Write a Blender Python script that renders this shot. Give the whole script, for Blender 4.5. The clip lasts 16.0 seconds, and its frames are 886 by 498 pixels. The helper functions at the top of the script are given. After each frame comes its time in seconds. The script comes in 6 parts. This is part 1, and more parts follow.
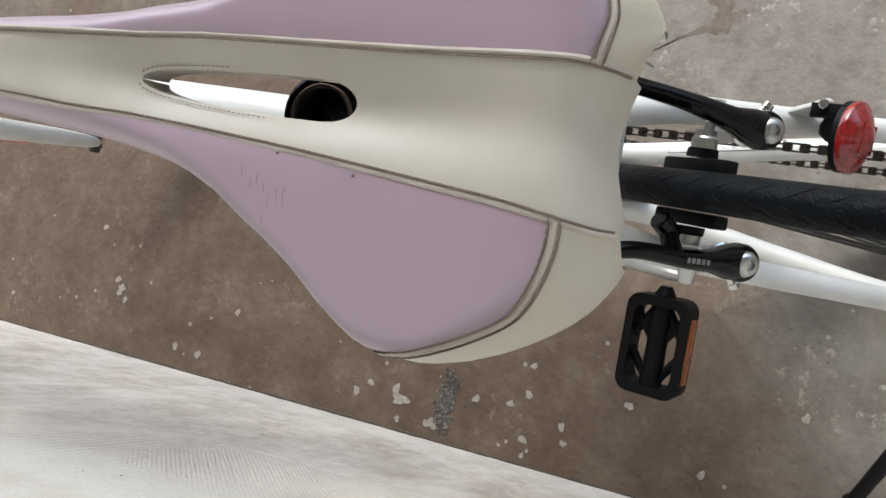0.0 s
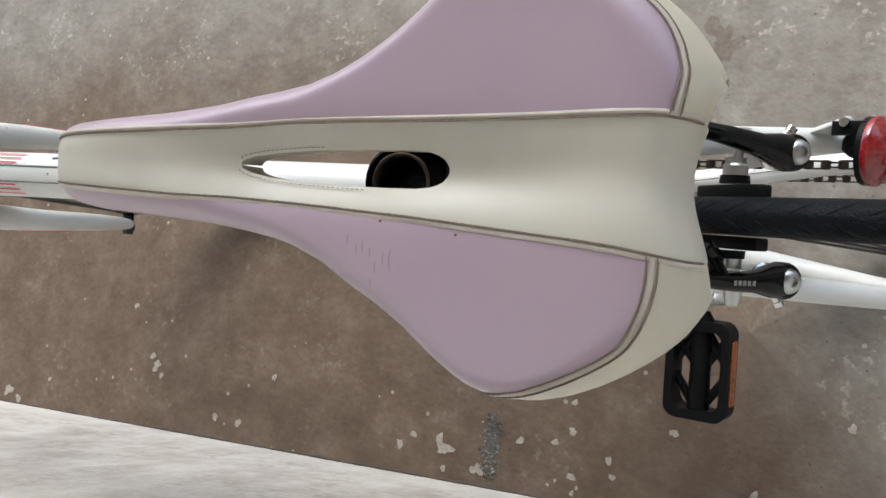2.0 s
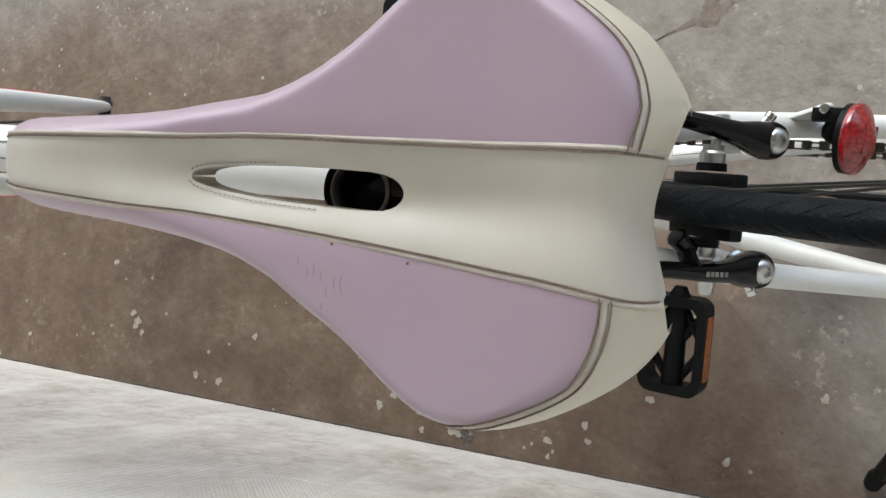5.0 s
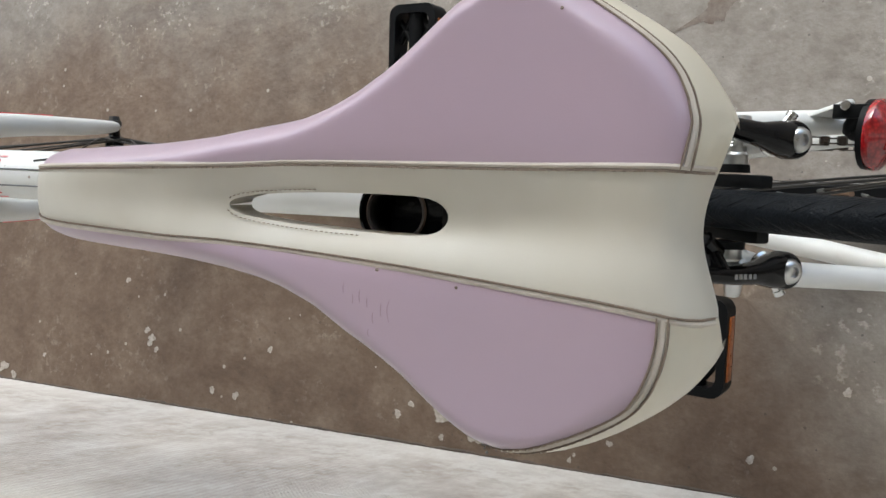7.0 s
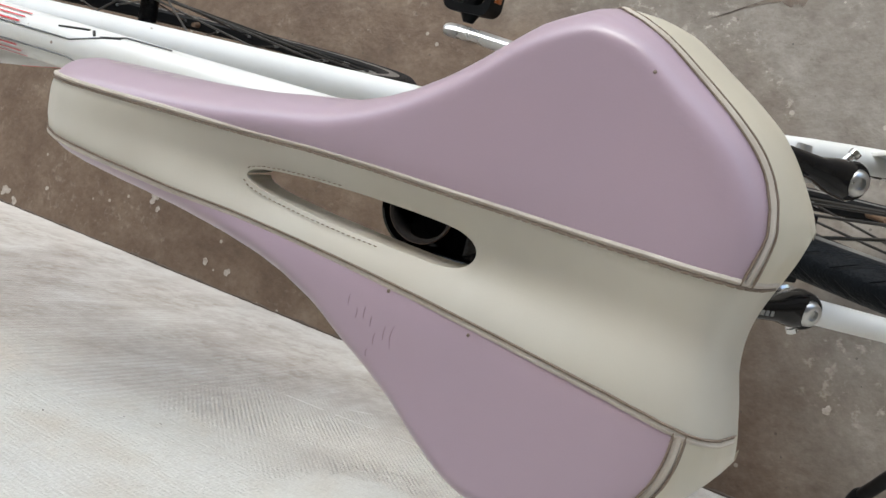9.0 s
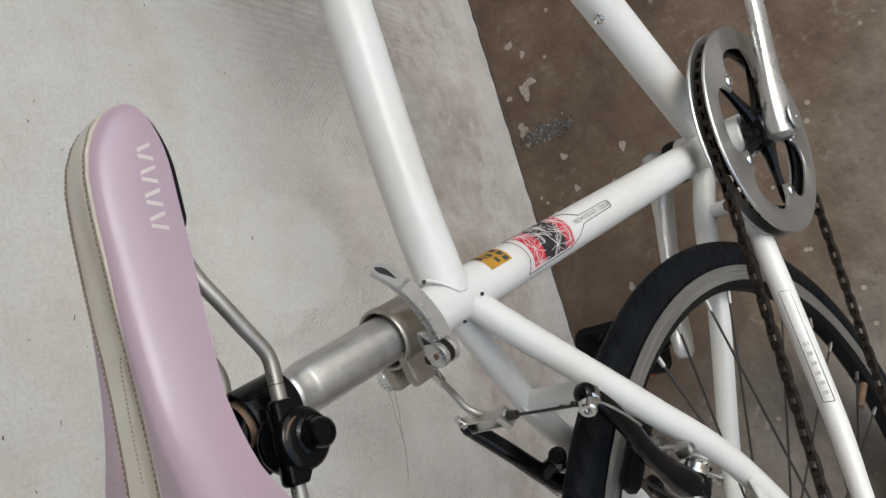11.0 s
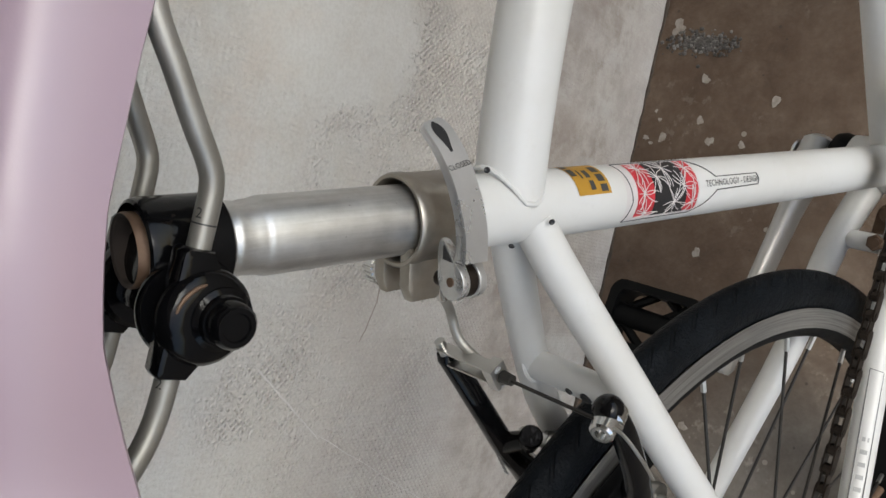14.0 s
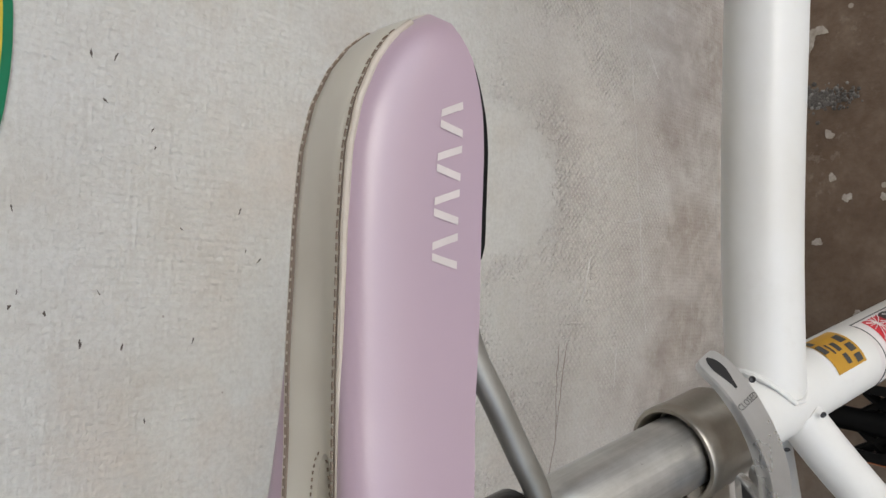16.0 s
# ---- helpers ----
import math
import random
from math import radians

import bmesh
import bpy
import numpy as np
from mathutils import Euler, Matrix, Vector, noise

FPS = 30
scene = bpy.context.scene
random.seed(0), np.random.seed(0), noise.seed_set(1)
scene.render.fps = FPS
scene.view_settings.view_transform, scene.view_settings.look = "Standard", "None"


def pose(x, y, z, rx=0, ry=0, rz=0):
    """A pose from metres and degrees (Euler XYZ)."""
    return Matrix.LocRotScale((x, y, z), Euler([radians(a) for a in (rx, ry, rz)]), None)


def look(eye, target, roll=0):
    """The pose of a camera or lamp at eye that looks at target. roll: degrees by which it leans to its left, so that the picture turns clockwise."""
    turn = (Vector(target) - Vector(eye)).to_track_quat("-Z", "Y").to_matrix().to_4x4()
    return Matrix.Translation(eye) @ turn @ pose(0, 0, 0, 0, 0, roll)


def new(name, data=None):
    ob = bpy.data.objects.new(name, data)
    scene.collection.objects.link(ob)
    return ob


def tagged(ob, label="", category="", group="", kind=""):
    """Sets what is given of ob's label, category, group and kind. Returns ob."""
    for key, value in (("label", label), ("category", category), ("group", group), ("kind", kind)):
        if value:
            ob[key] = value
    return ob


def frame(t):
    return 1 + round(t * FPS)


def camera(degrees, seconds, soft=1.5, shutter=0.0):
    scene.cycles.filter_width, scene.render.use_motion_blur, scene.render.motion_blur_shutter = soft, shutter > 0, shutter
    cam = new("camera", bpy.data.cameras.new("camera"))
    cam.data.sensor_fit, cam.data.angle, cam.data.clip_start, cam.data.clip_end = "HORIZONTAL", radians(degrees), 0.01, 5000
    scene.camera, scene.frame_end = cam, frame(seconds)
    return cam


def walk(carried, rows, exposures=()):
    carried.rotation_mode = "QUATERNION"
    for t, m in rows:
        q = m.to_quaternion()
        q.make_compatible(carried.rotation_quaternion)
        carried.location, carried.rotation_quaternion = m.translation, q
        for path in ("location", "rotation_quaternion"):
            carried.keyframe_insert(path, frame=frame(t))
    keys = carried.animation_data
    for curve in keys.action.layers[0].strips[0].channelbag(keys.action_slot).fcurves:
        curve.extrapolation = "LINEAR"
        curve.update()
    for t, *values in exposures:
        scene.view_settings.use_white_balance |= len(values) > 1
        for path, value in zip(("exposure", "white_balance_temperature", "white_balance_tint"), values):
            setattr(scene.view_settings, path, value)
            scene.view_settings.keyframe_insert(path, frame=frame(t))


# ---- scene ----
cam = camera(56.45, 16.0)
# seconds, place in metres, turn in degrees
PATH = [
    (0, -0.1415, 0.0537, 1.0508, 9.16, 25.21, -167.76),
    (0.5, -0.1402, 0.0337, 1.0786, 9.91, 25.82, -172.38),
    (1, -0.1363, 0.0294, 1.0869, 9.68, 26.37, -174.14),
    (1.5, -0.1356, 0.0255, 1.0921, 9.17, 26.87, -175.18),
    (2, -0.1273, 0.0585, 1.0819, 9.86, 26.70, -173.68),
    (2.5, -0.1262, 0.0546, 1.0795, 10.59, 26.50, -172.40),
    (3, -0.1266, 0.0397, 1.0831, 10.54, 26.50, -172.39),
    (3.5, -0.1303, 0.0399, 1.0749, 7.71, 26.09, -172.03),
    (3.7, -0.1293, 0.0344, 1.0733, 7.29, 25.72, -171.46),
    (5.8, -0.1334, 0.0309, 1.0746, 6.14, 25.84, -174.08),
    (6, -0.1300, 0.0248, 1.0800, 6.11, 25.83, -174.25),
    (6.5, -0.1229, 0.0176, 1.0849, 5.54, 26.24, -175.33),
    (7, -0.1195, 0.0276, 1.0779, 5.55, 26.30, -175.41),
    (7.5, -0.1224, 0.0288, 1.0800, 5.51, 26.32, -175.42),
    (8, -0.1177, 0.0430, 1.0809, 6.24, 26.20, -175.00),
    (8.2, -0.1161, 0.0445, 1.0811, 7.00, 25.94, -174.51),
    (10.3, -0.0425, -0.1761, 1.0321, -1.95, 28.87, -126.93),
    (10.5, -0.0295, -0.1969, 1.0397, -2.33, 29.12, -122.85),
    (11, 0.0217, -0.2983, 1.0636, -1.78, 34.80, -109.56),
    (11.5, 0.0603, -0.3506, 1.0581, -0.47, 37.46, -99.49),
    (12, 0.0557, -0.2938, 1.0238, 3.64, 37.97, -91.03),
    (12.5, 0.0674, -0.2652, 0.9949, 5.90, 37.19, -82.83),
    (13, 0.0827, -0.2868, 0.9916, 6.58, 36.65, -76.82),
    (13.5, 0.0661, -0.2689, 0.9729, 7.42, 36.13, -73.28),
    (14, 0.0600, -0.2152, 0.9546, 7.14, 36.17, -74.40),
    (14.5, 0.1272, -0.1839, 1.0063, 7.25, 41.14, -79.10),
    (15, 0.1308, -0.1754, 0.9987, 5.08, 42.67, -84.55),
    (15.5, 0.1286, -0.1514, 0.9882, 3.83, 42.87, -86.39),
    (16, 0.1164, -0.1545, 0.9910, 3.68, 42.84, -86.43),
]
walk(cam, [(t, pose(x, y, z, a, b, c)) for t, x, y, z, a, b, c in PATH],
     exposures=[(0.0, 0.04, 6250, 7), (1.0, 0.04, 6230, 6), (8.2, 0.04, 6230, 6), (10.3, -0.46, 6400, 7), (11.5, -0.61, 6430, 8), (12.5, -0.57, 6430, 8), (13.5, -0.70, 6430, 8), (16.0, -0.60, 6520, 9)])

# ---- light: soft daylight from an open side opposite the wall ----
world = bpy.data.worlds.new("overcast_sky")
scene.world = world
world.use_nodes = True
wn = world.node_tree
sky = wn.nodes.new("ShaderNodeTexSky")
sky.sky_type = "NISHITA"
sky.sun_disc = False
sky.sun_elevation = radians(48)
sky.sun_rotation = radians(160)
sky.air_density, sky.dust_density, sky.ozone_density = 1.0, 3.0, 1.0
wn.links.new(sky.outputs[0], wn.nodes["Background"].inputs[0])
wn.nodes["Background"].inputs[1].default_value = 0.42
sun_data = bpy.data.lights.new("sun", "SUN")
sun_data.energy, sun_data.angle, sun_data.color = 1.9, radians(30), (0.955, 1.0, 0.955)
sun = new("sun", sun_data)
sun.matrix_world = look((1.1, -3.0, 2.7), (0, 0, 0))


# ---- materials ----
def nodes_of(name):
    m = bpy.data.materials.new(name)
    m.use_nodes = True
    return m, m.node_tree, m.node_tree.nodes["Principled BSDF"]


def noise_node(nt, scale, detail=4.0, rough=0.55, coord=None, stretch=None):
    n = nt.nodes.new("ShaderNodeTexNoise")
    n.inputs["Scale"].default_value, n.inputs["Detail"].default_value, n.inputs["Roughness"].default_value = scale, detail, rough
    c = coord
    if c is None:
        c = nt.nodes.new("ShaderNodeTexCoord").outputs["Object"]
    if stretch:
        mp = nt.nodes.new("ShaderNodeMapping")
        mp.inputs["Scale"].default_value = stretch
        nt.links.new(c, mp.inputs["Vector"])
        c = mp.outputs[0]
    nt.links.new(c, n.inputs["Vector"])
    return n.outputs["Fac"]


def ramp(nt, fac, stops):
    r = nt.nodes.new("ShaderNodeValToRGB")
    e = r.color_ramp.elements
    while len(e) < len(stops):
        e.new(0.5)
    for k, (p, c) in enumerate(stops):
        e[k].position = p
        e[k].color = (*c, 1) if len(c) == 3 else c
    nt.links.new(fac, r.inputs[0])
    return r.outputs[0]


def mix(nt, fac, a, b, mode="MIX"):
    m = nt.nodes.new("ShaderNodeMix")
    m.data_type, m.blend_type = "RGBA", mode
    for sock, v in ((m.inputs[0], fac), (m.inputs[6], a), (m.inputs[7], b)):
        if isinstance(v, (int, float)):
            sock.default_value = v
        elif isinstance(v, tuple):
            sock.default_value = (*v, 1)
        else:
            nt.links.new(v, sock)
    return m.outputs[2]


def maths(nt, op, a, b=None, c=None, clamp=False):
    m = nt.nodes.new("ShaderNodeMath")
    m.operation, m.use_clamp = op, clamp
    for sock, v in zip(m.inputs, (a, b, c)):
        if v is None:
            continue
        if isinstance(v, (int, float)):
            sock.default_value = v
        else:
            nt.links.new(v, sock)
    return m.outputs[0]


def span(nt, value, a, b, smooth=True):
    """0 at a, 1 at b."""
    r = nt.nodes.new("ShaderNodeMapRange")
    if smooth:
        r.interpolation_type = "SMOOTHSTEP"
    r.inputs["From Min"].default_value, r.inputs["From Max"].default_value = a, b
    nt.links.new(value, r.inputs["Value"])
    return r.outputs[0]


def bump(nt, bsdf, height, strength, distance, below=None):
    b = nt.nodes.new("ShaderNodeBump")
    b.inputs["Strength"].default_value, b.inputs["Distance"].default_value = strength, distance
    nt.links.new(height, b.inputs["Height"])
    if below is not None:
        nt.links.new(below, b.inputs["Normal"])
    nt.links.new(b.outputs[0], bsdf.inputs["Normal"])
    return b.outputs[0]


def simple(name, color, rough=0.5, metal=0.0, dark=None, scale=40.0, fine=600.0, relief=0.1, coat=0.0, spread=0.12, shine=0.5):
    """A surface with stains at one scale and grain at another."""
    m, nt, bs = nodes_of(name)
    dark = dark or tuple(c * 0.72 for c in color)
    f = noise_node(nt, scale, 5)
    col = ramp(nt, f, [(0.24, dark), (0.76, color)])
    g = noise_node(nt, fine, 2)
    col = mix(nt, maths(nt, "MULTIPLY", g, 0.18), col, tuple(c * 0.6 for c in color))
    nt.links.new(col, bs.inputs["Base Color"])
    bs.inputs["Metallic"].default_value = metal
    bs.inputs["Specular IOR Level"].default_value = shine
    r = nt.nodes.new("ShaderNodeMapRange")
    r.inputs["To Min"].default_value, r.inputs["To Max"].default_value = max(0.02, rough - spread), min(1, rough + spread)
    nt.links.new(f, r.inputs["Value"])
    nt.links.new(r.outputs[0], bs.inputs["Roughness"])
    if coat:
        bs.inputs["Coat Weight"].default_value, bs.inputs["Coat Roughness"].default_value = coat, 0.08
    if relief:
        bump(nt, bs, g, relief, 0.0006)
    return m


def enamel(name):
    """Thick black enamel, a little lumpy, rubbed thin in specks."""
    m, nt, bs = nodes_of(name)
    co = nt.nodes.new("ShaderNodeTexCoord").outputs["Object"]
    col = ramp(nt, noise_node(nt, 190, 4, 0.6, co), [(0.66, (0.0030, 0.0030, 0.0034)), (0.78, (0.020, 0.015, 0.012))])
    nt.links.new(col, bs.inputs["Base Color"])
    bs.inputs["Specular IOR Level"].default_value = 0.20
    nt.links.new(maths(nt, "ADD", 0.06, maths(nt, "MULTIPLY", noise_node(nt, 60, 3, 0.5, co), 0.12)), bs.inputs["Roughness"])
    bump(nt, bs, maths(nt, "ADD", noise_node(nt, 120, 2, 0.4, co), maths(nt, "MULTIPLY", noise_node(nt, 420, 2, 0.5, co), 0.2)), 0.30, 0.0012)
    return m


def worn_tube(name, light, dark, rough):
    """Drawn aluminium: fine lengthwise scuffs, cloudy oxide, a few dark specks."""
    m, nt, bs = nodes_of(name)
    co = nt.nodes.new("ShaderNodeTexCoord").outputs["Object"]
    mp = nt.nodes.new("ShaderNodeMapping")
    mp.inputs["Rotation"].default_value = (0, radians(14.7), 0)
    nt.links.new(co, mp.inputs["Vector"])
    along = noise_node(nt, 420, 4, 0.7, mp.outputs[0], (1.0, 1.0, 0.05))
    cloud = noise_node(nt, 70, 5, 0.65, co)
    col = ramp(nt, maths(nt, "ADD", maths(nt, "MULTIPLY", along, 0.45), maths(nt, "MULTIPLY", cloud, 0.55)), [(0.34, dark), (0.62, light)])
    speck = span(nt, noise_node(nt, 260, 3, 0.6, co), 0.70, 0.76)
    col = mix(nt, maths(nt, "MULTIPLY", speck, 0.7), col, (0.10, 0.085, 0.07))
    nt.links.new(col, bs.inputs["Base Color"])
    nt.links.new(maths(nt, "SUBTRACT", 0.9, maths(nt, "MULTIPLY", speck, 0.6)), bs.inputs["Metallic"])
    nt.links.new(maths(nt, "ADD", rough, maths(nt, "MULTIPLY", maths(nt, "SUBTRACT", cloud, 0.5), 0.3)), bs.inputs["Roughness"])
    bump(nt, bs, along, 0.12, 0.0006)
    return m


PIPING = simple("soiled_piping", (0.60, 0.545, 0.475), 0.65, dark=(0.42, 0.36, 0.30), scale=90, shine=0.3)
THREAD = simple("brown_thread", (0.150, 0.105, 0.075), 0.8, dark=(0.27, 0.21, 0.16), scale=220)
GROOVE = simple("grimy_seam", (0.27, 0.215, 0.170), 0.85, dark=(0.14, 0.10, 0.075), scale=130)
BLACK = simple("black_plastic", (0.0065, 0.0067, 0.0073), 0.46, dark=(0.004, 0.0042, 0.0045), scale=60, relief=0.12, shine=0.10)
GLOSS = enamel("black_gloss_paint")
SHADOWED = simple("shaded_bore", (0.045, 0.033, 0.026), 0.8)
ALU = simple("brushed_aluminium", (0.56, 0.555, 0.54), 0.32, 1.0, dark=(0.44, 0.43, 0.41), scale=30, fine=800, relief=0.08)
SATIN = simple("satin_grey_alloy", (0.52, 0.52, 0.51), 0.36, 0.9, dark=(0.34, 0.335, 0.32), scale=24, fine=900, relief=0.05)
POST = worn_tube("drawn_aluminium", (0.60, 0.595, 0.58), (0.40, 0.395, 0.38), 0.34)
BRONZED = simple("tarnished_alloy", (0.44, 0.415, 0.37), 0.34, 0.85, dark=(0.25, 0.215, 0.17), scale=70, fine=700, relief=0.1)
CAST = simple("cast_alloy", (0.66, 0.66, 0.655), 0.28, 0.75, dark=(0.48, 0.475, 0.46), scale=34, fine=900, relief=0.06)
CRANK = simple("satin_crank_alloy", (0.62, 0.62, 0.61), 0.42, 0.55, dark=(0.50, 0.495, 0.48), scale=34, fine=900, relief=0.06)
CHROME = simple("chrome", (0.72, 0.72, 0.71), 0.16, 1.0, dark=(0.5, 0.49, 0.46), scale=120)
STEEL = simple("dull_steel_rail", (0.42, 0.41, 0.38), 0.46, 0.75, dark=(0.30, 0.285, 0.25), scale=50)
SPOKE = simple("dark_spoke_steel", (0.030, 0.027, 0.024), 0.5, 0.3, scale=90)
CHAIN = simple("oily_chain_steel", (0.060, 0.047, 0.038), 0.42, 0.8, dark=(0.018, 0.013, 0.010), scale=160)
RUST = simple("rusty_steel", (0.20, 0.13, 0.085), 0.6, 0.4, dark=(0.09, 0.05, 0.03), scale=150)
ORANGE = simple("amber_reflector", (0.36, 0.095, 0.013), 0.3, dark=(0.20, 0.045, 0.006), scale=200)
DECAL_RED = simple("decal_red", (0.62, 0.035, 0.05), 0.35)
DECAL_BLACK = simple("decal_black", (0.02, 0.02, 0.022), 0.35)
DECAL_WHITE = simple("decal_white", (0.72, 0.68, 0.67), 0.4)
DECAL_GREY = simple("decal_grey_line", (0.10, 0.10, 0.10), 0.5)
LETTER = simple("faded_lettering", (0.46, 0.46, 0.45), 0.45)
DECAL_YELLOW = simple("decal_ochre", (0.50, 0.27, 0.03), 0.45)
MARK = simple("pale_print", (0.66, 0.60, 0.585), 0.45)
ARM_PRINT = simple("dim_print", (0.30, 0.30, 0.30), 0.5)
PRINT = simple("dark_print", (0.05, 0.05, 0.05), 0.5)
GREEN = simple("green_enamel", (0.0, 0.19, 0.085), 0.4)
YELLOW = simple("yellow_enamel", (0.66, 0.50, 0.05), 0.4)
PAINT_SPOT = simple("dried_white_paint", (0.42, 0.385, 0.34), 0.85, dark=(0.20, 0.165, 0.135), scale=160, relief=0.3)
STAIN = simple("brown_stain", (0.078, 0.052, 0.036), 0.7, dark=(0.165, 0.138, 0.112), scale=75)
CHIP = simple("dark_chip", (0.12, 0.10, 0.085), 0.9)
DRIP = simple("old_drip", (0.36, 0.315, 0.28), 0.9, dark=(0.27, 0.23, 0.20), scale=120)
SCRATCH = simple("chalky_scratch", (0.74, 0.71, 0.68), 0.9)


def vinyl(name, tint_a, tint_b, soil, rough, shine, amount):
    """Grained upholstery vinyl: two faded tints, soft handling smudges, fine grain."""
    m, nt, bs = nodes_of(name)
    co = nt.nodes.new("ShaderNodeTexCoord").outputs["Object"]
    col = ramp(nt, noise_node(nt, 14, 2, 0.5, co), [(0.28, tint_a), (0.72, tint_b)])
    smudge = span(nt, noise_node(nt, 26, 3, 0.55, co), 0.25, 0.80)
    col = mix(nt, maths(nt, "MULTIPLY", smudge, amount), col, soil)
    g = noise_node(nt, 1300, 2, 0.5, co)
    nt.links.new(col, bs.inputs["Base Color"])
    bs.inputs["Specular IOR Level"].default_value = shine
    nt.links.new(maths(nt, "ADD", rough - 0.03, maths(nt, "MULTIPLY", smudge, 0.05)), bs.inputs["Roughness"])
    bump(nt, bs, maths(nt, "ADD", maths(nt, "MULTIPLY", g, 0.25), maths(nt, "MULTIPLY", noise_node(nt, 55, 2, 0.5, co), 0.6)), 0.08, 0.0009)
    return m


def frame_paint():
    """White enamel on steel tubes: faint yellowing, tiny rust freckles, fine scuffs."""
    m, nt, bs = nodes_of("white_frame_paint")
    co = nt.nodes.new("ShaderNodeTexCoord").outputs["Object"]
    f = noise_node(nt, 16, 5, 0.6, co)
    col = ramp(nt, f, [(0.30, (0.600, 0.592, 0.560)), (0.62, (0.650, 0.650, 0.633))])
    grime = span(nt, noise_node(nt, 48, 6, 0.66, co), 0.58, 0.78)
    col = mix(nt, maths(nt, "MULTIPLY", grime, 0.30), col, (0.46, 0.43, 0.375))
    v = nt.nodes.new("ShaderNodeTexVoronoi")
    v.inputs["Scale"].default_value = 85
    nt.links.new(co, v.inputs["Vector"])
    rnd = nt.nodes.new("ShaderNodeSeparateColor")
    nt.links.new(v.outputs["Color"], rnd.inputs[0])
    freckle = maths(nt, "MULTIPLY", span(nt, v.outputs["Distance"], 0.11, 0.06), maths(nt, "GREATER_THAN", rnd.outputs[0], 0.94))
    col = mix(nt, maths(nt, "MULTIPLY", freckle, 0.75), col, (0.17, 0.10, 0.06))
    nt.links.new(col, bs.inputs["Base Color"])
    nt.links.new(maths(nt, "ADD", 0.34, maths(nt, "MULTIPLY", f, 0.14)), bs.inputs["Roughness"])
    bs.inputs["Coat Weight"].default_value, bs.inputs["Coat Roughness"].default_value = 0.15, 0.15
    h = maths(nt, "ADD", maths(nt, "MULTIPLY", noise_node(nt, 95, 3, 0.5, co), 0.8), maths(nt, "MULTIPLY", noise_node(nt, 900, 2, 0.5, co), 0.15))
    bump(nt, bs, h, 0.10, 0.0008)
    return m


def grit_stones():
    m, nt, bs = nodes_of("grey_grit")
    g = nt.nodes.new("ShaderNodeNewGeometry")
    col = ramp(nt, g.outputs["Random Per Island"], [(0.0, (0.02, 0.019, 0.018)), (0.45, (0.07, 0.065, 0.06)), (0.85, (0.14, 0.13, 0.12)), (1.0, (0.34, 0.33, 0.31))])
    col = mix(nt, noise_node(nt, 300, 3), col, (0.10, 0.09, 0.08))
    nt.links.new(col, bs.inputs["Base Color"])
    bs.inputs["Roughness"].default_value = 0.85
    return m


STONE = grit_stones()


def red_lens():
    m, nt, bs = nodes_of("red_lens")
    w = nt.nodes.new("ShaderNodeTexVoronoi")
    w.inputs["Scale"].default_value = 420
    nt.links.new(nt.nodes.new("ShaderNodeTexCoord").outputs["Object"], w.inputs["Vector"])
    nt.links.new(ramp(nt, w.outputs["Distance"], [(0.0, (0.36, 0.012, 0.013)), (0.8, (0.15, 0.004, 0.005))]), bs.inputs["Base Color"])
    bs.inputs["Roughness"].default_value, bs.inputs["Coat Weight"].default_value = 0.18, 0.6
    return m


def rim_alloy():
    """Braking rim: bright alloy, worn in fine rings round the hub."""
    m, nt, bs = nodes_of("turned_rim_alloy")
    co = nt.nodes.new("ShaderNodeTexCoord").outputs["Object"]
    sep = nt.nodes.new("ShaderNodeSeparateXYZ")
    nt.links.new(co, sep.inputs[0])
    x, z = sep.outputs[0], sep.outputs[2]
    x = maths(nt, "SUBTRACT", x, maths(nt, "MULTIPLY", maths(nt, "GREATER_THAN", x, 0.49), 0.983))
    r = maths(nt, "SQRT", maths(nt, "ADD", maths(nt, "MULTIPLY", x, x), maths(nt, "MULTIPLY", z, z)))
    cv = nt.nodes.new("ShaderNodeCombineXYZ")
    nt.links.new(maths(nt, "MULTIPLY", r, 900.0), cv.inputs[0])
    nt.links.new(maths(nt, "MULTIPLY", maths(nt, "ARCTAN2", z, x), 3.0), cv.inputs[1])
    rings = noise_node(nt, 1.0, 4, 0.7, cv.outputs[0])
    smear = noise_node(nt, 16, 4, 0.6, co)
    col = ramp(nt, rings, [(0.3, (0.20, 0.197, 0.19)), (0.5, (0.37, 0.366, 0.355)), (0.7, (0.56, 0.555, 0.54))])
    col = mix(nt, maths(nt, "MULTIPLY", smear, 0.35), col, (0.22, 0.21, 0.195))
    nt.links.new(col, bs.inputs["Base Color"])
    bs.inputs["Metallic"].default_value = 0.85
    nt.links.new(maths(nt, "ADD", 0.22, maths(nt, "MULTIPLY", smear, 0.25)), bs.inputs["Roughness"])
    bump(nt, bs, rings, 0.35, 0.0005)
    return m


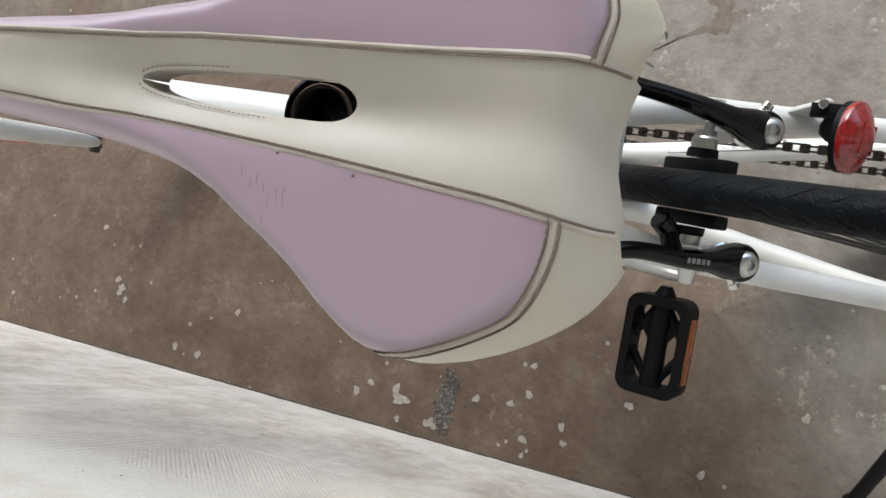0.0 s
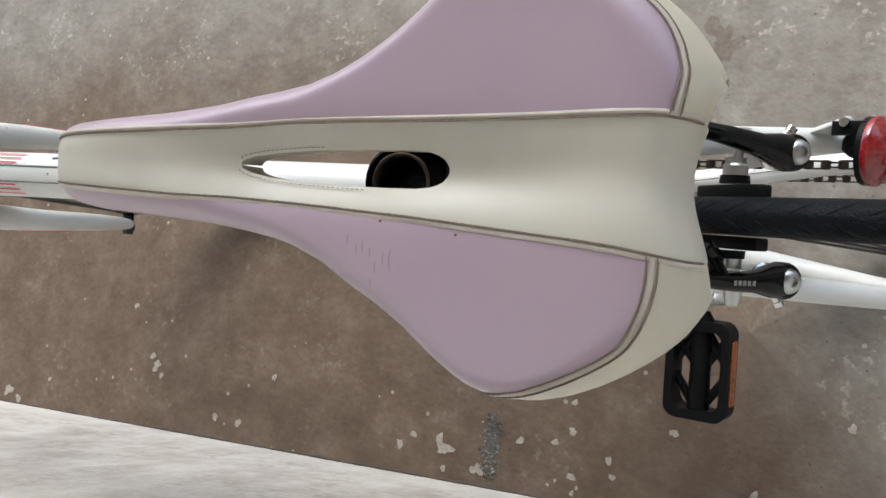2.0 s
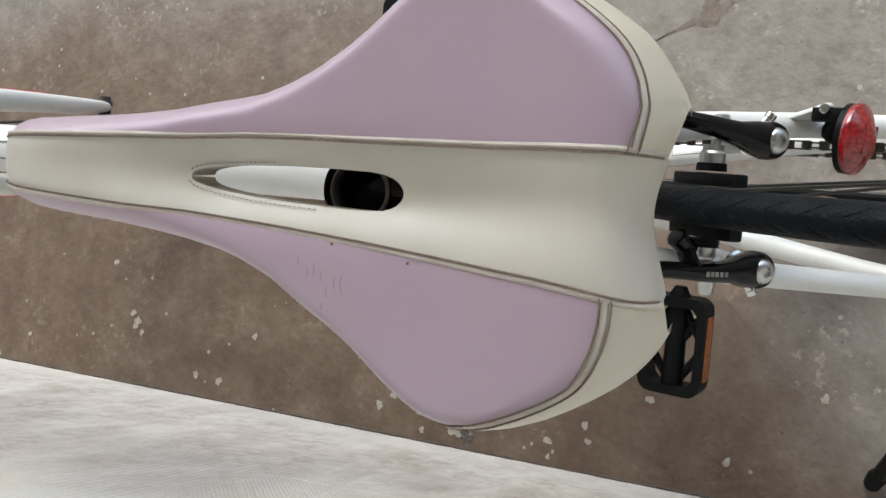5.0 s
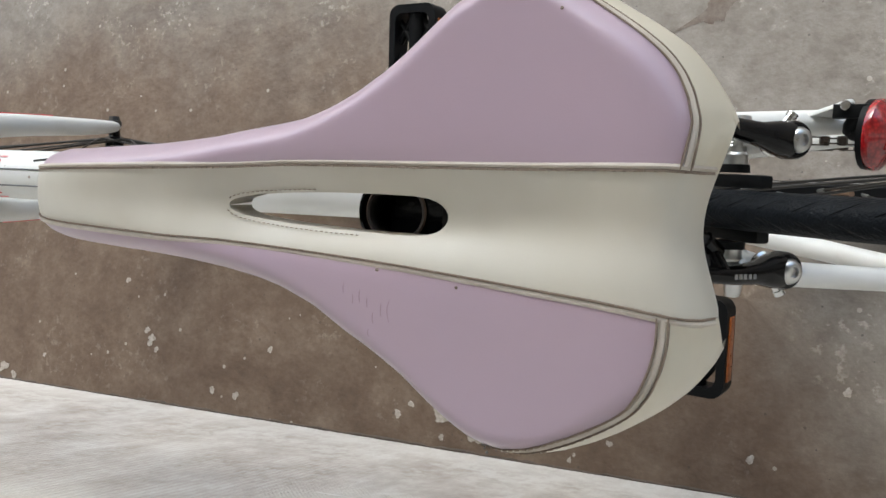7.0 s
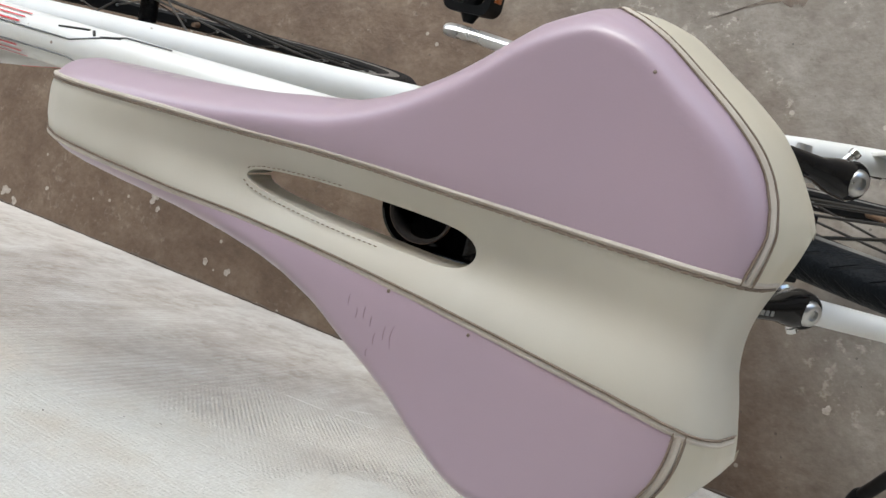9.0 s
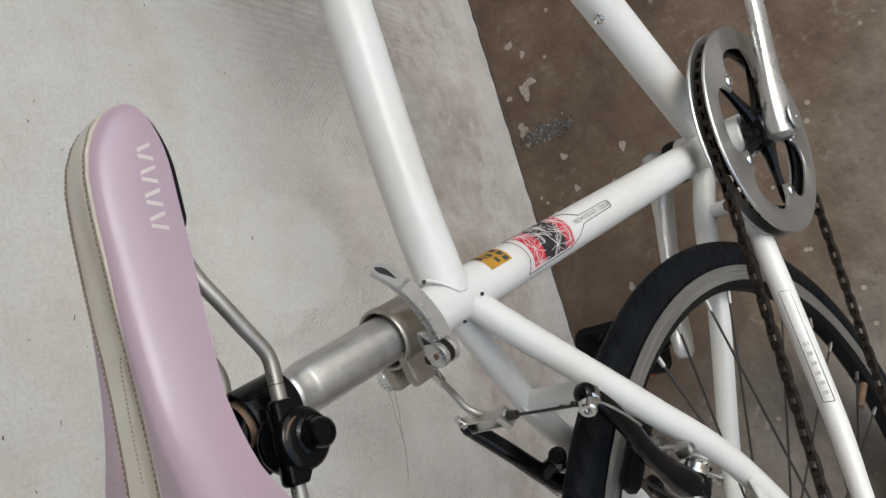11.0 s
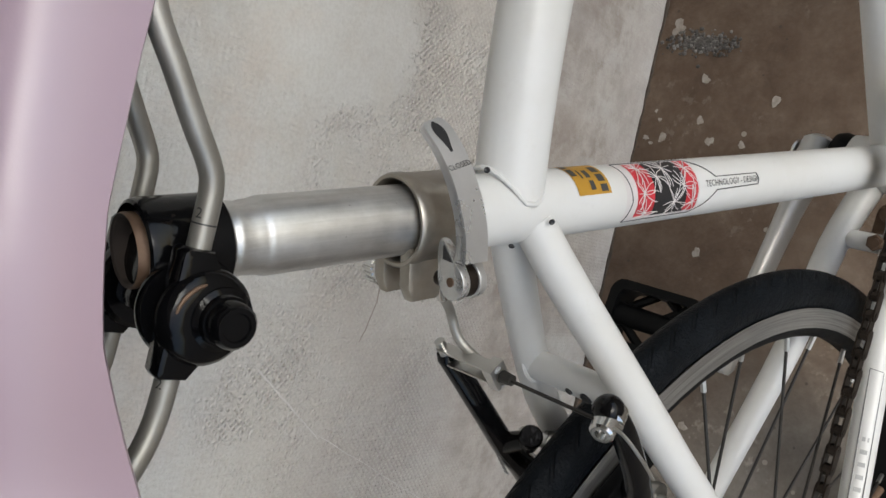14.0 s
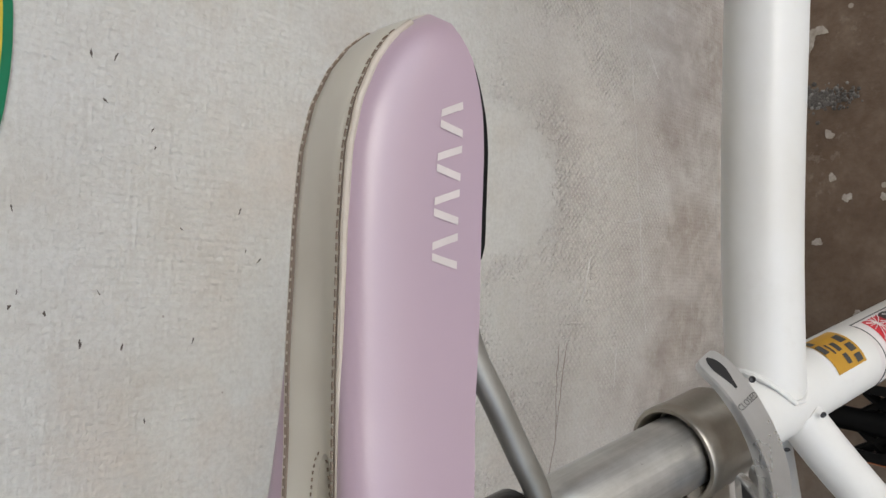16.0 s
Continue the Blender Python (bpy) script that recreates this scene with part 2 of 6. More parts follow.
def rubber():
    m, nt, bs = nodes_of("tyre_rubber")
    uv = nt.nodes.new("ShaderNodeUVMap").outputs[0]
    sep = nt.nodes.new("ShaderNodeSeparateXYZ")
    nt.links.new(uv, sep.inputs[0])
    x, y = sep.outputs[0], sep.outputs[1]
    # curved sipes either side of the centre line
    ay = maths(nt, "ABSOLUTE", y)
    ph = maths(nt, "ADD", maths(nt, "MULTIPLY", x, 1 / 0.020), maths(nt, "MULTIPLY", ay, 95.0))
    tri = maths(nt, "PINGPONG", ph, 0.5)
    cut = span(nt, tri, 0.13, 0.05)
    band = maths(nt, "MULTIPLY", maths(nt, "GREATER_THAN", ay, 0.0022), maths(nt, "LESS_THAN", ay, 0.0082))
    cut = maths(nt, "MULTIPLY", cut, band)
    f = noise_node(nt, 35, 5)
    col = ramp(nt, f, [(0.35, (0.0032, 0.0042, 0.0056)), (0.7, (0.0066, 0.0082, 0.0104))])
    col = mix(nt, maths(nt, "MULTIPLY", cut, 0.35), col, (0.0025, 0.0026, 0.003))
    nt.links.new(col, bs.inputs["Base Color"])
    bs.inputs["Roughness"].default_value = 0.44
    bs.inputs["Specular IOR Level"].default_value = 0.075
    g = noise_node(nt, 700, 2)
    h = maths(nt, "SUBTRACT", maths(nt, "ADD", maths(nt, "MULTIPLY", g, 0.25), maths(nt, "MULTIPLY", noise_node(nt, 130, 3, 0.5), 0.5)), maths(nt, "MULTIPLY", cut, 0.3))
    bump(nt, bs, h, 1.0, 0.0030)
    return m


def comb(nt, co, way, period, wild):
    """Fine parallel ridges across one axis, a little wavy."""
    w = nt.nodes.new("ShaderNodeTexWave")
    w.bands_direction = way
    if way == "DIAGONAL":
        period *= math.sqrt(0.5)
    w.inputs["Scale"].default_value, w.inputs["Distortion"].default_value, w.inputs["Detail"].default_value = 2 * math.pi / (20 * period), wild, 3
    w.inputs["Detail Scale"].default_value = 4.0
    nt.links.new(co, w.inputs["Vector"])
    return w.outputs[1]


def wall_plaster():
    """Whitewashed render: white above, worn grey-brown towards its foot, combed in fine rows, with one smooth filled patch."""
    m, nt, bs = nodes_of("whitewashed_render")
    co = nt.nodes.new("ShaderNodeTexCoord").outputs["Object"]
    sep = nt.nodes.new("ShaderNodeSeparateXYZ")
    nt.links.new(co, sep.inputs[0])
    x, z = sep.outputs[0], sep.outputs[2]
    big = noise_node(nt, 3.6, 6, 0.62, co)
    mid = noise_node(nt, 15, 7, 0.65, co)
    sml = noise_node(nt, 62, 5, 0.65, co)
    strk = noise_node(nt, 11, 7, 0.66, co, (1.5, 1.0, 0.75))
    grain = noise_node(nt, 380, 3, 0.6, co)
    # the relief of a coarse roller: broken rows along the wall, and lower down a slanting weave of beads
    rows = comb(nt, co, "Z", 0.0050, 0.8)
    columns = comb(nt, co, "X", 0.0040, 1.6)
    torn = span(nt, noise_node(nt, 1.0, 4, 0.65, co, (90, 110, 200)), 0.42, 0.62)
    rows = maths(nt, "MULTIPLY", rows, torn)
    mirrored = nt.nodes.new("ShaderNodeMapping")
    mirrored.inputs["Scale"].default_value = (1, 1, -1)
    nt.links.new(co, mirrored.inputs["Vector"])
    cross = maths(nt, "MULTIPLY", comb(nt, co, "DIAGONAL", 0.0042, 0.9), comb(nt, mirrored.outputs[0], "DIAGONAL", 0.0042, 0.9))
    white = ramp(nt, mid, [(0.28, (0.555, 0.515, 0.457)), (0.50, (0.612, 0.601, 0.560)), (0.75, (0.645, 0.643, 0.617))])
    warm = span(nt, noise_node(nt, 6.5, 6, 0.65, co), 0.52, 0.72)
    white = mix(nt, maths(nt, "MULTIPLY", warm, 0.42), white, (0.62, 0.52, 0.43))
    bare = ramp(nt, strk, [(0.30, (0.275, 0.228, 0.192)), (0.44, (0.370, 0.325, 0.290)), (0.56, (0.440, 0.402, 0.368)), (0.68, (0.58, 0.56, 0.53))])
    bare = mix(nt, maths(nt, "MULTIPLY", span(nt, sml, 0.45, 0.75), 0.35), bare, (0.30, 0.25, 0.215))
    # worn zone below about half a metre, with a ragged edge
    lift = maths(nt, "ADD", maths(nt, "MULTIPLY", maths(nt, "SUBTRACT", big, 0.5), -0.30), maths(nt, "MULTIPLY", maths(nt, "SUBTRACT", mid, 0.5), -0.16))
    edge = maths(nt, "ADD", z, lift)
    edge = maths(nt, "SUBTRACT", edge, maths(nt, "MULTIPLY", span(nt, x, 0.48, 0.80), 0.15))
    worn = span(nt, edge, 0.545, 0.43)
    film = span(nt, maths(nt, "ADD", maths(nt, "MULTIPLY", sml, 0.5), maths(nt, "MULTIPLY", mid, 0.5)), 0.62, 0.42)
    # smooth filled patch
    dx, dz = maths(nt, "DIVIDE", maths(nt, "SUBTRACT", x, 0.182), 0.064), maths(nt, "DIVIDE", maths(nt, "SUBTRACT", z, 0.520), 0.090)
    rad = maths(nt, "SQRT", maths(nt, "ADD", maths(nt, "MULTIPLY", dx, dx), maths(nt, "MULTIPLY", dz, dz)))
    rad = maths(nt, "ADD", rad, maths(nt, "ADD", maths(nt, "MULTIPLY", maths(nt, "SUBTRACT", mid, 0.5), 0.9), maths(nt, "MULTIPLY", maths(nt, "SUBTRACT", sml, 0.5), 0.9)))
    filled = span(nt, rad, 1.16, 0.84)
    patch = maths(nt, "MULTIPLY", worn, maths(nt, "ADD", 0.42, maths(nt, "MULTIPLY", film, 0.58)), clamp=True)
    rough_zone = maths(nt, "MULTIPLY", span(nt, edge, 0.55, 0.47), span(nt, maths(nt, "ADD", z, maths(nt, "MULTIPLY", maths(nt, "SUBTRACT", mid, 0.5), 0.25)), 0.20, 0.33))
    rough_zone = maths(nt, "MULTIPLY", maths(nt, "MULTIPLY", rough_zone, span(nt, x, 0.48, 0.34)), maths(nt, "SUBTRACT", 1.0, filled))
    ruffle = maths(nt, "MULTIPLY", rough_zone, maths(nt, "ADD", 0.30, maths(nt, "MULTIPLY", span(nt, noise_node(nt, 11, 4, 0.6, co), 0.36, 0.58), 0.70)))
    ribs = comb(nt, co, "X", 0.0092, 0.9)
    ribbed = maths(nt, "MULTIPLY", maths(nt, "MULTIPLY", span(nt, x, 0.32, 0.46), span(nt, z, 0.13, 0.24)), span(nt, z, 0.62, 0.48))
    col = mix(nt, patch, white, bare)
    col = mix(nt, maths(nt, "MULTIPLY", rough_zone, 0.58), col, (0.63, 0.600, 0.552))
    # paint caught on the ridges of the weave, dirt left between them
    col = mix(nt, maths(nt, "MULTIPLY", ruffle, maths(nt, "MULTIPLY", span(nt, cross, 0.30, 0.65), 0.60)), col, (0.66, 0.625, 0.575))
    col = mix(nt, maths(nt, "MULTIPLY", ruffle, maths(nt, "MULTIPLY", span(nt, cross, 0.16, 0.02), 0.20)), col, (0.40, 0.345, 0.30))
    col = mix(nt, maths(nt, "MULTIPLY", ribbed, maths(nt, "MULTIPLY", maths(nt, "MULTIPLY", span(nt, ribs, 0.55, 0.10), span(nt, mid, 0.40, 0.60)), 0.34)), col, (0.38, 0.315, 0.27))
    col = mix(nt, maths(nt, "MULTIPLY", maths(nt, "MULTIPLY", span(nt, rows, 0.18, 0.0), span(nt, sml, 0.46, 0.62)), maths(nt, "SUBTRACT", 0.16, maths(nt, "MULTIPLY", filled, 0.16))), col, (0.44, 0.385, 0.33))
    # a thicker lick of paint along the foot
    foot = span(nt, maths(nt, "ADD", z, maths(nt, "MULTIPLY", maths(nt, "SUBTRACT", strk, 0.5), 0.13)), 0.085, 0.03)
    col = mix(nt, maths(nt, "MULTIPLY", foot, 0.42), col, (0.57, 0.545, 0.515))
    col = mix(nt, maths(nt, "MULTIPLY", filled, 0.75), col, white)
    # pinholes
    v = nt.nodes.new("ShaderNodeTexVoronoi")
    v.inputs["Scale"].default_value = 70
    nt.links.new(co, v.inputs["Vector"])
    rnd = nt.nodes.new("ShaderNodeSeparateColor")
    nt.links.new(v.outputs["Color"], rnd.inputs[0])
    pin = maths(nt, "MULTIPLY", maths(nt, "LESS_THAN", v.outputs["Distance"], 0.050), maths(nt, "GREATER_THAN", rnd.outputs[0], 0.86))
    pin = maths(nt, "MULTIPLY", pin, maths(nt, "SUBTRACT", 1.0, filled))
    col = mix(nt, maths(nt, "MULTIPLY", pin, 0.55), col, (0.20, 0.165, 0.14))
    col = mix(nt, maths(nt, "MULTIPLY", span(nt, grain, 0.30, 0.75), 0.24), col, (0.36, 0.33, 0.30))
    nt.links.new(col, bs.inputs["Base Color"])
    bs.inputs["Roughness"].default_value = 0.88
    calm = maths(nt, "SUBTRACT", 1.0, maths(nt, "MULTIPLY", filled, 0.65))
    h = maths(nt, "MULTIPLY", maths(nt, "MULTIPLY", cross, span(nt, noise_node(nt, 210, 3, 0.6, co), 0.36, 0.60)), maths(nt, "MULTIPLY", ruffle, 1.15))
    h = maths(nt, "ADD", h, maths(nt, "MULTIPLY", maths(nt, "MULTIPLY", rows, calm), 0.15))
    h = maths(nt, "ADD", h, maths(nt, "ADD", maths(nt, "MULTIPLY", maths(nt, "MULTIPLY", columns, calm), 0.10), maths(nt, "MULTIPLY", maths(nt, "MULTIPLY", ribs, ribbed), 0.40)))
    h = maths(nt, "ADD", h, maths(nt, "MULTIPLY", maths(nt, "MULTIPLY", noise_node(nt, 300, 5, 0.75, co), calm), 0.50))
    h = maths(nt, "ADD", h, maths(nt, "MULTIPLY", sml, 0.45))
    h = maths(nt, "SUBTRACT", h, pin)
    bump(nt, bs, h, 0.9, 0.0024)
    return m


def floor_concrete():
    """Old cement floor, dusty grey-beige, stained red-brown along the wall."""
    m, nt, bs = nodes_of("stained_cement")
    co = nt.nodes.new("ShaderNodeTexCoord").outputs["Object"]
    sep = nt.nodes.new("ShaderNodeSeparateXYZ")
    nt.links.new(co, sep.inputs[0])
    big = noise_node(nt, 2.3, 6, 0.6, co)
    mid = noise_node(nt, 14, 6, 0.58, co)
    small = noise_node(nt, 42, 6, 0.62, co)
    fine = noise_node(nt, 120, 4, 0.6, co)
    grain = noise_node(nt, 420, 3, 0.6, co)
    tone = maths(nt, "ADD", maths(nt, "MULTIPLY", mid, 0.55), maths(nt, "ADD", maths(nt, "MULTIPLY", small, 0.30), maths(nt, "MULTIPLY", fine, 0.15)))
    grey = ramp(nt, tone, [(0.34, (0.120, 0.102, 0.083)), (0.46, (0.163, 0.144, 0.122)), (0.54, (0.198, 0.179, 0.155)), (0.68, (0.255, 0.236, 0.208))])
    # pale skinned flecks in loose drifts, small dark pits
    pale = maths(nt, "MULTIPLY", span(nt, noise_node(nt, 8.5, 6, 0.66, co), 0.51, 0.61), span(nt, noise_node(nt, 78, 5, 0.66, co), 0.53, 0.64))
    grey = mix(nt, maths(nt, "MULTIPLY", pale, 0.58), grey, (0.44, 0.41, 0.36))
    brown = ramp(nt, tone, [(0.34, (0.069, 0.043, 0.027)), (0.46, (0.100, 0.066, 0.043)), (0.54, (0.126, 0.088, 0.060)), (0.68, (0.178, 0.133, 0.096))])
    brown = mix(nt, maths(nt, "MULTIPLY", pale, 0.28), brown, (0.30, 0.255, 0.205))
    edge = maths(nt, "ADD", sep.outputs[1], maths(nt, "MULTIPLY", maths(nt, "SUBTRACT", big, 0.5), 0.55))
    edge = maths(nt, "ADD", edge, maths(nt, "MULTIPLY", maths(nt, "SUBTRACT", maths(nt, "ADD", span(nt, sep.outputs[0], 0.02, 0.45), maths(nt, "MULTIPLY", span(nt, sep.outputs[0], 0.40, 0.85), 0.45)), maths(nt, "MULTIPLY", span(nt, sep.outputs[0], 0.08, -0.24), 1.9)), 0.20))
    col = mix(nt, span(nt, edge, -0.28, 0.03), grey, brown)
    col = mix(nt, maths(nt, "MULTIPLY", span(nt, noise_node(nt, 100, 4, 0.6, co), 0.62, 0.74), 0.24), col, (0.070, 0.054, 0.042))
    col = mix(nt, maths(nt, "MULTIPLY", span(nt, grain, 0.30, 0.75), 0.22), col, (0.11, 0.09, 0.075))
    # pits and pale grains
    for scale, size, share, tint, amount in ((48, 0.15, 0.90, (0.40, 0.37, 0.32), 0.55), (70, 0.12, 0.86, (0.05, 0.04, 0.033), 0.6)):
        sp = nt.nodes.new("ShaderNodeTexVoronoi")
        sp.inputs["Scale"].default_value = scale
        nt.links.new(co, sp.inputs["Vector"])
        rnd = nt.nodes.new("ShaderNodeSeparateColor")
        nt.links.new(sp.outputs["Color"], rnd.inputs[0])
        dots = maths(nt, "MULTIPLY", maths(nt, "LESS_THAN", sp.outputs["Distance"], size), maths(nt, "GREATER_THAN", rnd.outputs[0], share))
        col = mix(nt, maths(nt, "MULTIPLY", dots, amount), col, tint)
    nt.links.new(col, bs.inputs["Base Color"])
    nt.links.new(maths(nt, "ADD", 0.45, maths(nt, "MULTIPLY", mid, 0.5), clamp=True), bs.inputs["Roughness"])
    bs.inputs["Specular IOR Level"].default_value = 0.35
    h = maths(nt, "ADD", maths(nt, "MULTIPLY", mid, 0.8), maths(nt, "ADD", maths(nt, "MULTIPLY", noise_node(nt, 45, 4, 0.55, co), 0.8), maths(nt, "MULTIPLY", grain, 0.08)))
    h = maths(nt, "ADD", h, maths(nt, "MULTIPLY", fine, 0.15))
    bump(nt, bs, h, 0.65, 0.0042)
    return m


WHITE = frame_paint()
PINK = vinyl("pink_vinyl", (0.396, 0.303, 0.362), (0.414, 0.308, 0.361), (0.34, 0.256, 0.284), 0.315, 0.56, 0.12)
CREAM = vinyl("cream_vinyl", (0.560, 0.534, 0.468), (0.540, 0.502, 0.418), (0.36, 0.308, 0.242), 0.38, 0.42, 0.30)
YELLOWED = vinyl("yellowed_cream_vinyl", (0.575, 0.540, 0.455), (0.555, 0.495, 0.370), (0.38, 0.312, 0.220), 0.38, 0.42, 0.30)
LENS, RUBBER, PLASTER, CEMENT, RIM = red_lens(), rubber(), wall_plaster(), floor_concrete(), rim_alloy()


# ---- building helpers ----
def link_mesh(name, bm, material, smooth=True):
    me = bpy.data.meshes.new(name)
    bmesh.ops.recalc_face_normals(bm, faces=bm.faces)
    for f in bm.faces:
        f.smooth = smooth
    bm.to_mesh(me)
    bm.free()
    for mt in material if isinstance(material, (list, tuple)) else (material,):
        me.materials.append(mt)
    if smooth:
        me.set_sharp_from_angle(angle=radians(38))
    return me


def part(name, bm, material, parent, label="", smooth=True):
    ob = new(name, link_mesh(name, bm, material, smooth))
    ob.parent = parent
    if label:
        tagged(ob, label)
    return ob


def V(*a):
    return Vector(a)


def frames_along(pts):
    """Tangents and steady normals along a polyline."""
    n = len(pts)
    tang = [(pts[min(k + 1, n - 1)] - pts[max(k - 1, 0)]).normalized() for k in range(n)]
    ref = Vector((0, 1, 0)) if abs(tang[0].y) < 0.9 else Vector((1, 0, 0))
    nor = (ref - tang[0] * ref.dot(tang[0])).normalized()
    out = []
    for t in tang:
        nor = (nor - t * nor.dot(t)).normalized()
        out.append((t, nor, t.cross(nor)))
    return out


def spline(pts, per=6):
    """A smooth curve through points."""
    pts = [Vector(p) for p in pts]
    out = []
    for k in range(len(pts) - 1):
        a, b, c, d = pts[max(k - 1, 0)], pts[k], pts[k + 1], pts[min(k + 2, len(pts) - 1)]
        for j in range(per):
            t = j / per
            out.append(0.5 * (2 * b + (c - a) * t + (2 * a - 5 * b + 4 * c - d) * t * t + (3 * b - a - 3 * c + d) * t ** 3))
    return out + [pts[-1]]


def loft(bm, rings, close=True, cap=True, mat=0):
    rows = [[bm.verts.new(p) for p in ring] for ring in rings]
    m = len(rows[0])
    for a, b in zip(rows, rows[1:]):
        for k in range(m if close else m - 1):
            f = bm.faces.new((a[k], a[(k + 1) % m], b[(k + 1) % m], b[k]))
            f.material_index = mat
    if cap and close:
        for ring in (rows[0], rows[-1]):
            f = bm.faces.new(ring)
            f.material_index = mat
    return rows


def tube(bm, pts, radius, seg=16, cap=True, flat=1.0, mat=0):
    """A round (or flattened) bar along points; radius one number or one for each point."""
    pts = [Vector(p) for p in pts]
    rad = radius if isinstance(radius, (list, tuple)) else [radius] * len(pts)
    if len(rad) != len(pts):
        rad = [float(np.interp(k / (len(pts) - 1), np.linspace(0, 1, len(rad)), rad)) for k in range(len(pts))]
    rings = []
    for p, r, (t, a, b) in zip(pts, rad, frames_along(pts)):
        rings.append([p + r * (math.cos(q) * a * flat + math.sin(q) * b) for q in (2 * math.pi * k / seg for k in range(seg))])
    return loft(bm, rings, True, cap, mat)


def lathe(bm, profile, origin, axis, seg=48, close_profile=False, mat=0, arc=(0.0, 1.0), uv=None):
    """A turned shape: profile of (distance along axis, radius)."""
    ax = Vector(axis).normalized()
    ref = Vector((1, 0, 0)) if abs(ax.x) < 0.8 else Vector((0, 0, 1))
    a = (ref - ax * ref.dot(ax)).normalized()
    b = ax.cross(a)
    o = Vector(origin)
    prof = list(profile) + ([profile[0]] if close_profile else [])
    rows = []
    for d, r in (profile if close_profile else prof):
        rows.append([bm.verts.new(o + ax * d + r * (math.cos(q) * a + math.sin(q) * b)) for q in (2 * math.pi * k / seg for k in range(seg))])
    layer = bm.loops.layers.uv.new("UVMap") if uv else None
    n = len(rows)
    for i in range(n if close_profile else n - 1):
        j = (i + 1) % n
        for k in range(seg):
            l = (k + 1) % seg
            f = bm.faces.new((rows[i][k], rows[i][l], rows[j][l], rows[j][k]))
            f.material_index = mat
            if layer:
                for loop, (ii, kk) in zip(f.loops, ((i, k), (i, k + 1), (i + 1, k + 1), (i + 1, k))):
                    loop[layer].uv = (kk / seg * uv, profile[ii % n][0])
    if not close_profile:
        for row, (d, r) in ((rows[0], prof[0]), (rows[-1], prof[-1])):
            if r > 1e-5:
                bm.faces.new(row).material_index = mat
    return rows


def prism(bm, outline, thick, m=None, bevel=0.0, mat=0):
    """A plate: an outline in x, y, raised by thick in z, laid by the matrix m."""
    m = m or Matrix.Identity(4)
    top = [bm.verts.new(m @ Vector((x, y, thick))) for x, y in outline]
    low = [bm.verts.new(m @ Vector((x, y, 0))) for x, y in outline]
    faces = [bm.faces.new(top), bm.faces.new(low[::-1])]
    k = len(outline)
    for i in range(k):
        faces.append(bm.faces.new((low[i], low[(i + 1) % k], top[(i + 1) % k], top[i])))
    for f in faces:
        f.material_index = mat
    if bevel:
        edges = [e for e in {e for f in faces[:2] for e in f.edges}]
        bmesh.ops.bevel(bm, geom=edges, offset=bevel, segments=2, affect="EDGES", profile=0.5)


def ring_plate(bm, outer, inner, thick, m=None, mat=0):
    """A plate with one hole; both outlines have the same number of points."""
    m = m or Matrix.Identity(4)
    rows = []
    for z, line in ((thick, outer), (thick, inner), (0, inner), (0, outer)):
        rows.append([bm.verts.new(m @ Vector((x, y, z))) for x, y in line])
    k = len(outer)
    for a in range(4):
        r, s = rows[a], rows[(a + 1) % 4]
        for i in range(k):
            bm.faces.new((r[i], r[(i + 1) % k], s[(i + 1) % k], s[i])).material_index = mat


def box(bm, size, m, bevel=0.0, mat=0):
    x, y, z = (s / 2 for s in size)
    prism(bm, [(-x, -y), (x, -y), (x, y), (-x, y)], size[2], m @ Matrix.Translation((0, 0, -z)), bevel, mat)


def stadium(length, width, n=8):
    r, h = width / 2, (length - width) / 2
    pts = []
    for c, a0 in ((h, -90), (-h, 90)):
        pts += [(c + r * math.cos(radians(a0 + 180 * k / n)), r * math.sin(radians(a0 + 180 * k / n))) for k in range(n + 1)]
    return pts


def axes(origin, x, y):
    """A pose whose x and y axes point along the given ways."""
    x = Vector(x).normalized()
    y = Vector(y)
    y = (y - x * x.dot(y)).normalized()
    m = Matrix((x, y, x.cross(y))).transposed().to_4x4()
    m.translation = Vector(origin)
    return m


def dome(bm, origin, axis, radius, height, seg=16, mat=0, steps=5):
    prof = [(height * math.sin(math.pi / 2 * k / steps), radius * math.cos(math.pi / 2 * k / steps)) for k in range(steps)] + [(height, 0.0004)]
    lathe(bm, [(-0.0005, radius)] + prof, origin, axis, seg, mat=mat)


def words(name, text, size, place, material, parent, spread=1.0, depth=0.0003):
    """Raised writing in the built-in font; place(x, y) gives the point on the surface."""
    cu = bpy.data.curves.new(name, "FONT")
    cu.body, cu.size, cu.align_x, cu.align_y, cu.resolution_u = text, size, "CENTER", "CENTER", 2
    cu.space_character = spread
    tmp = new(name + "_form", cu)
    me = bpy.data.meshes.new_from_object(tmp.evaluated_get(bpy.context.evaluated_depsgraph_get()))
    bpy.data.objects.remove(tmp)
    bpy.data.curves.remove(cu)
    bm = bmesh.new()
    bm.from_mesh(me)
    bpy.data.meshes.remove(me)
    bmesh.ops.triangulate(bm, faces=bm.faces)
    for v in bm.verts:
        v.co = place(v.co.x, v.co.y)
    return part(name, bm, material, parent, smooth=False)


# ---- the place: floor and wall ----
WALL_Y, FLOOR_Z = 0.2413, -0.0012

bm = bmesh.new()
box(bm, (40, 30, 0.2), Matrix.Translation((0, WALL_Y - 15 + 0.3, FLOOR_Z - 0.1)))
floor = part("floor", bm, CEMENT, None, smooth=False)
tagged(floor, "old cement floor, grey-beige, stained red-brown along the wall", "floor", kind="structure")

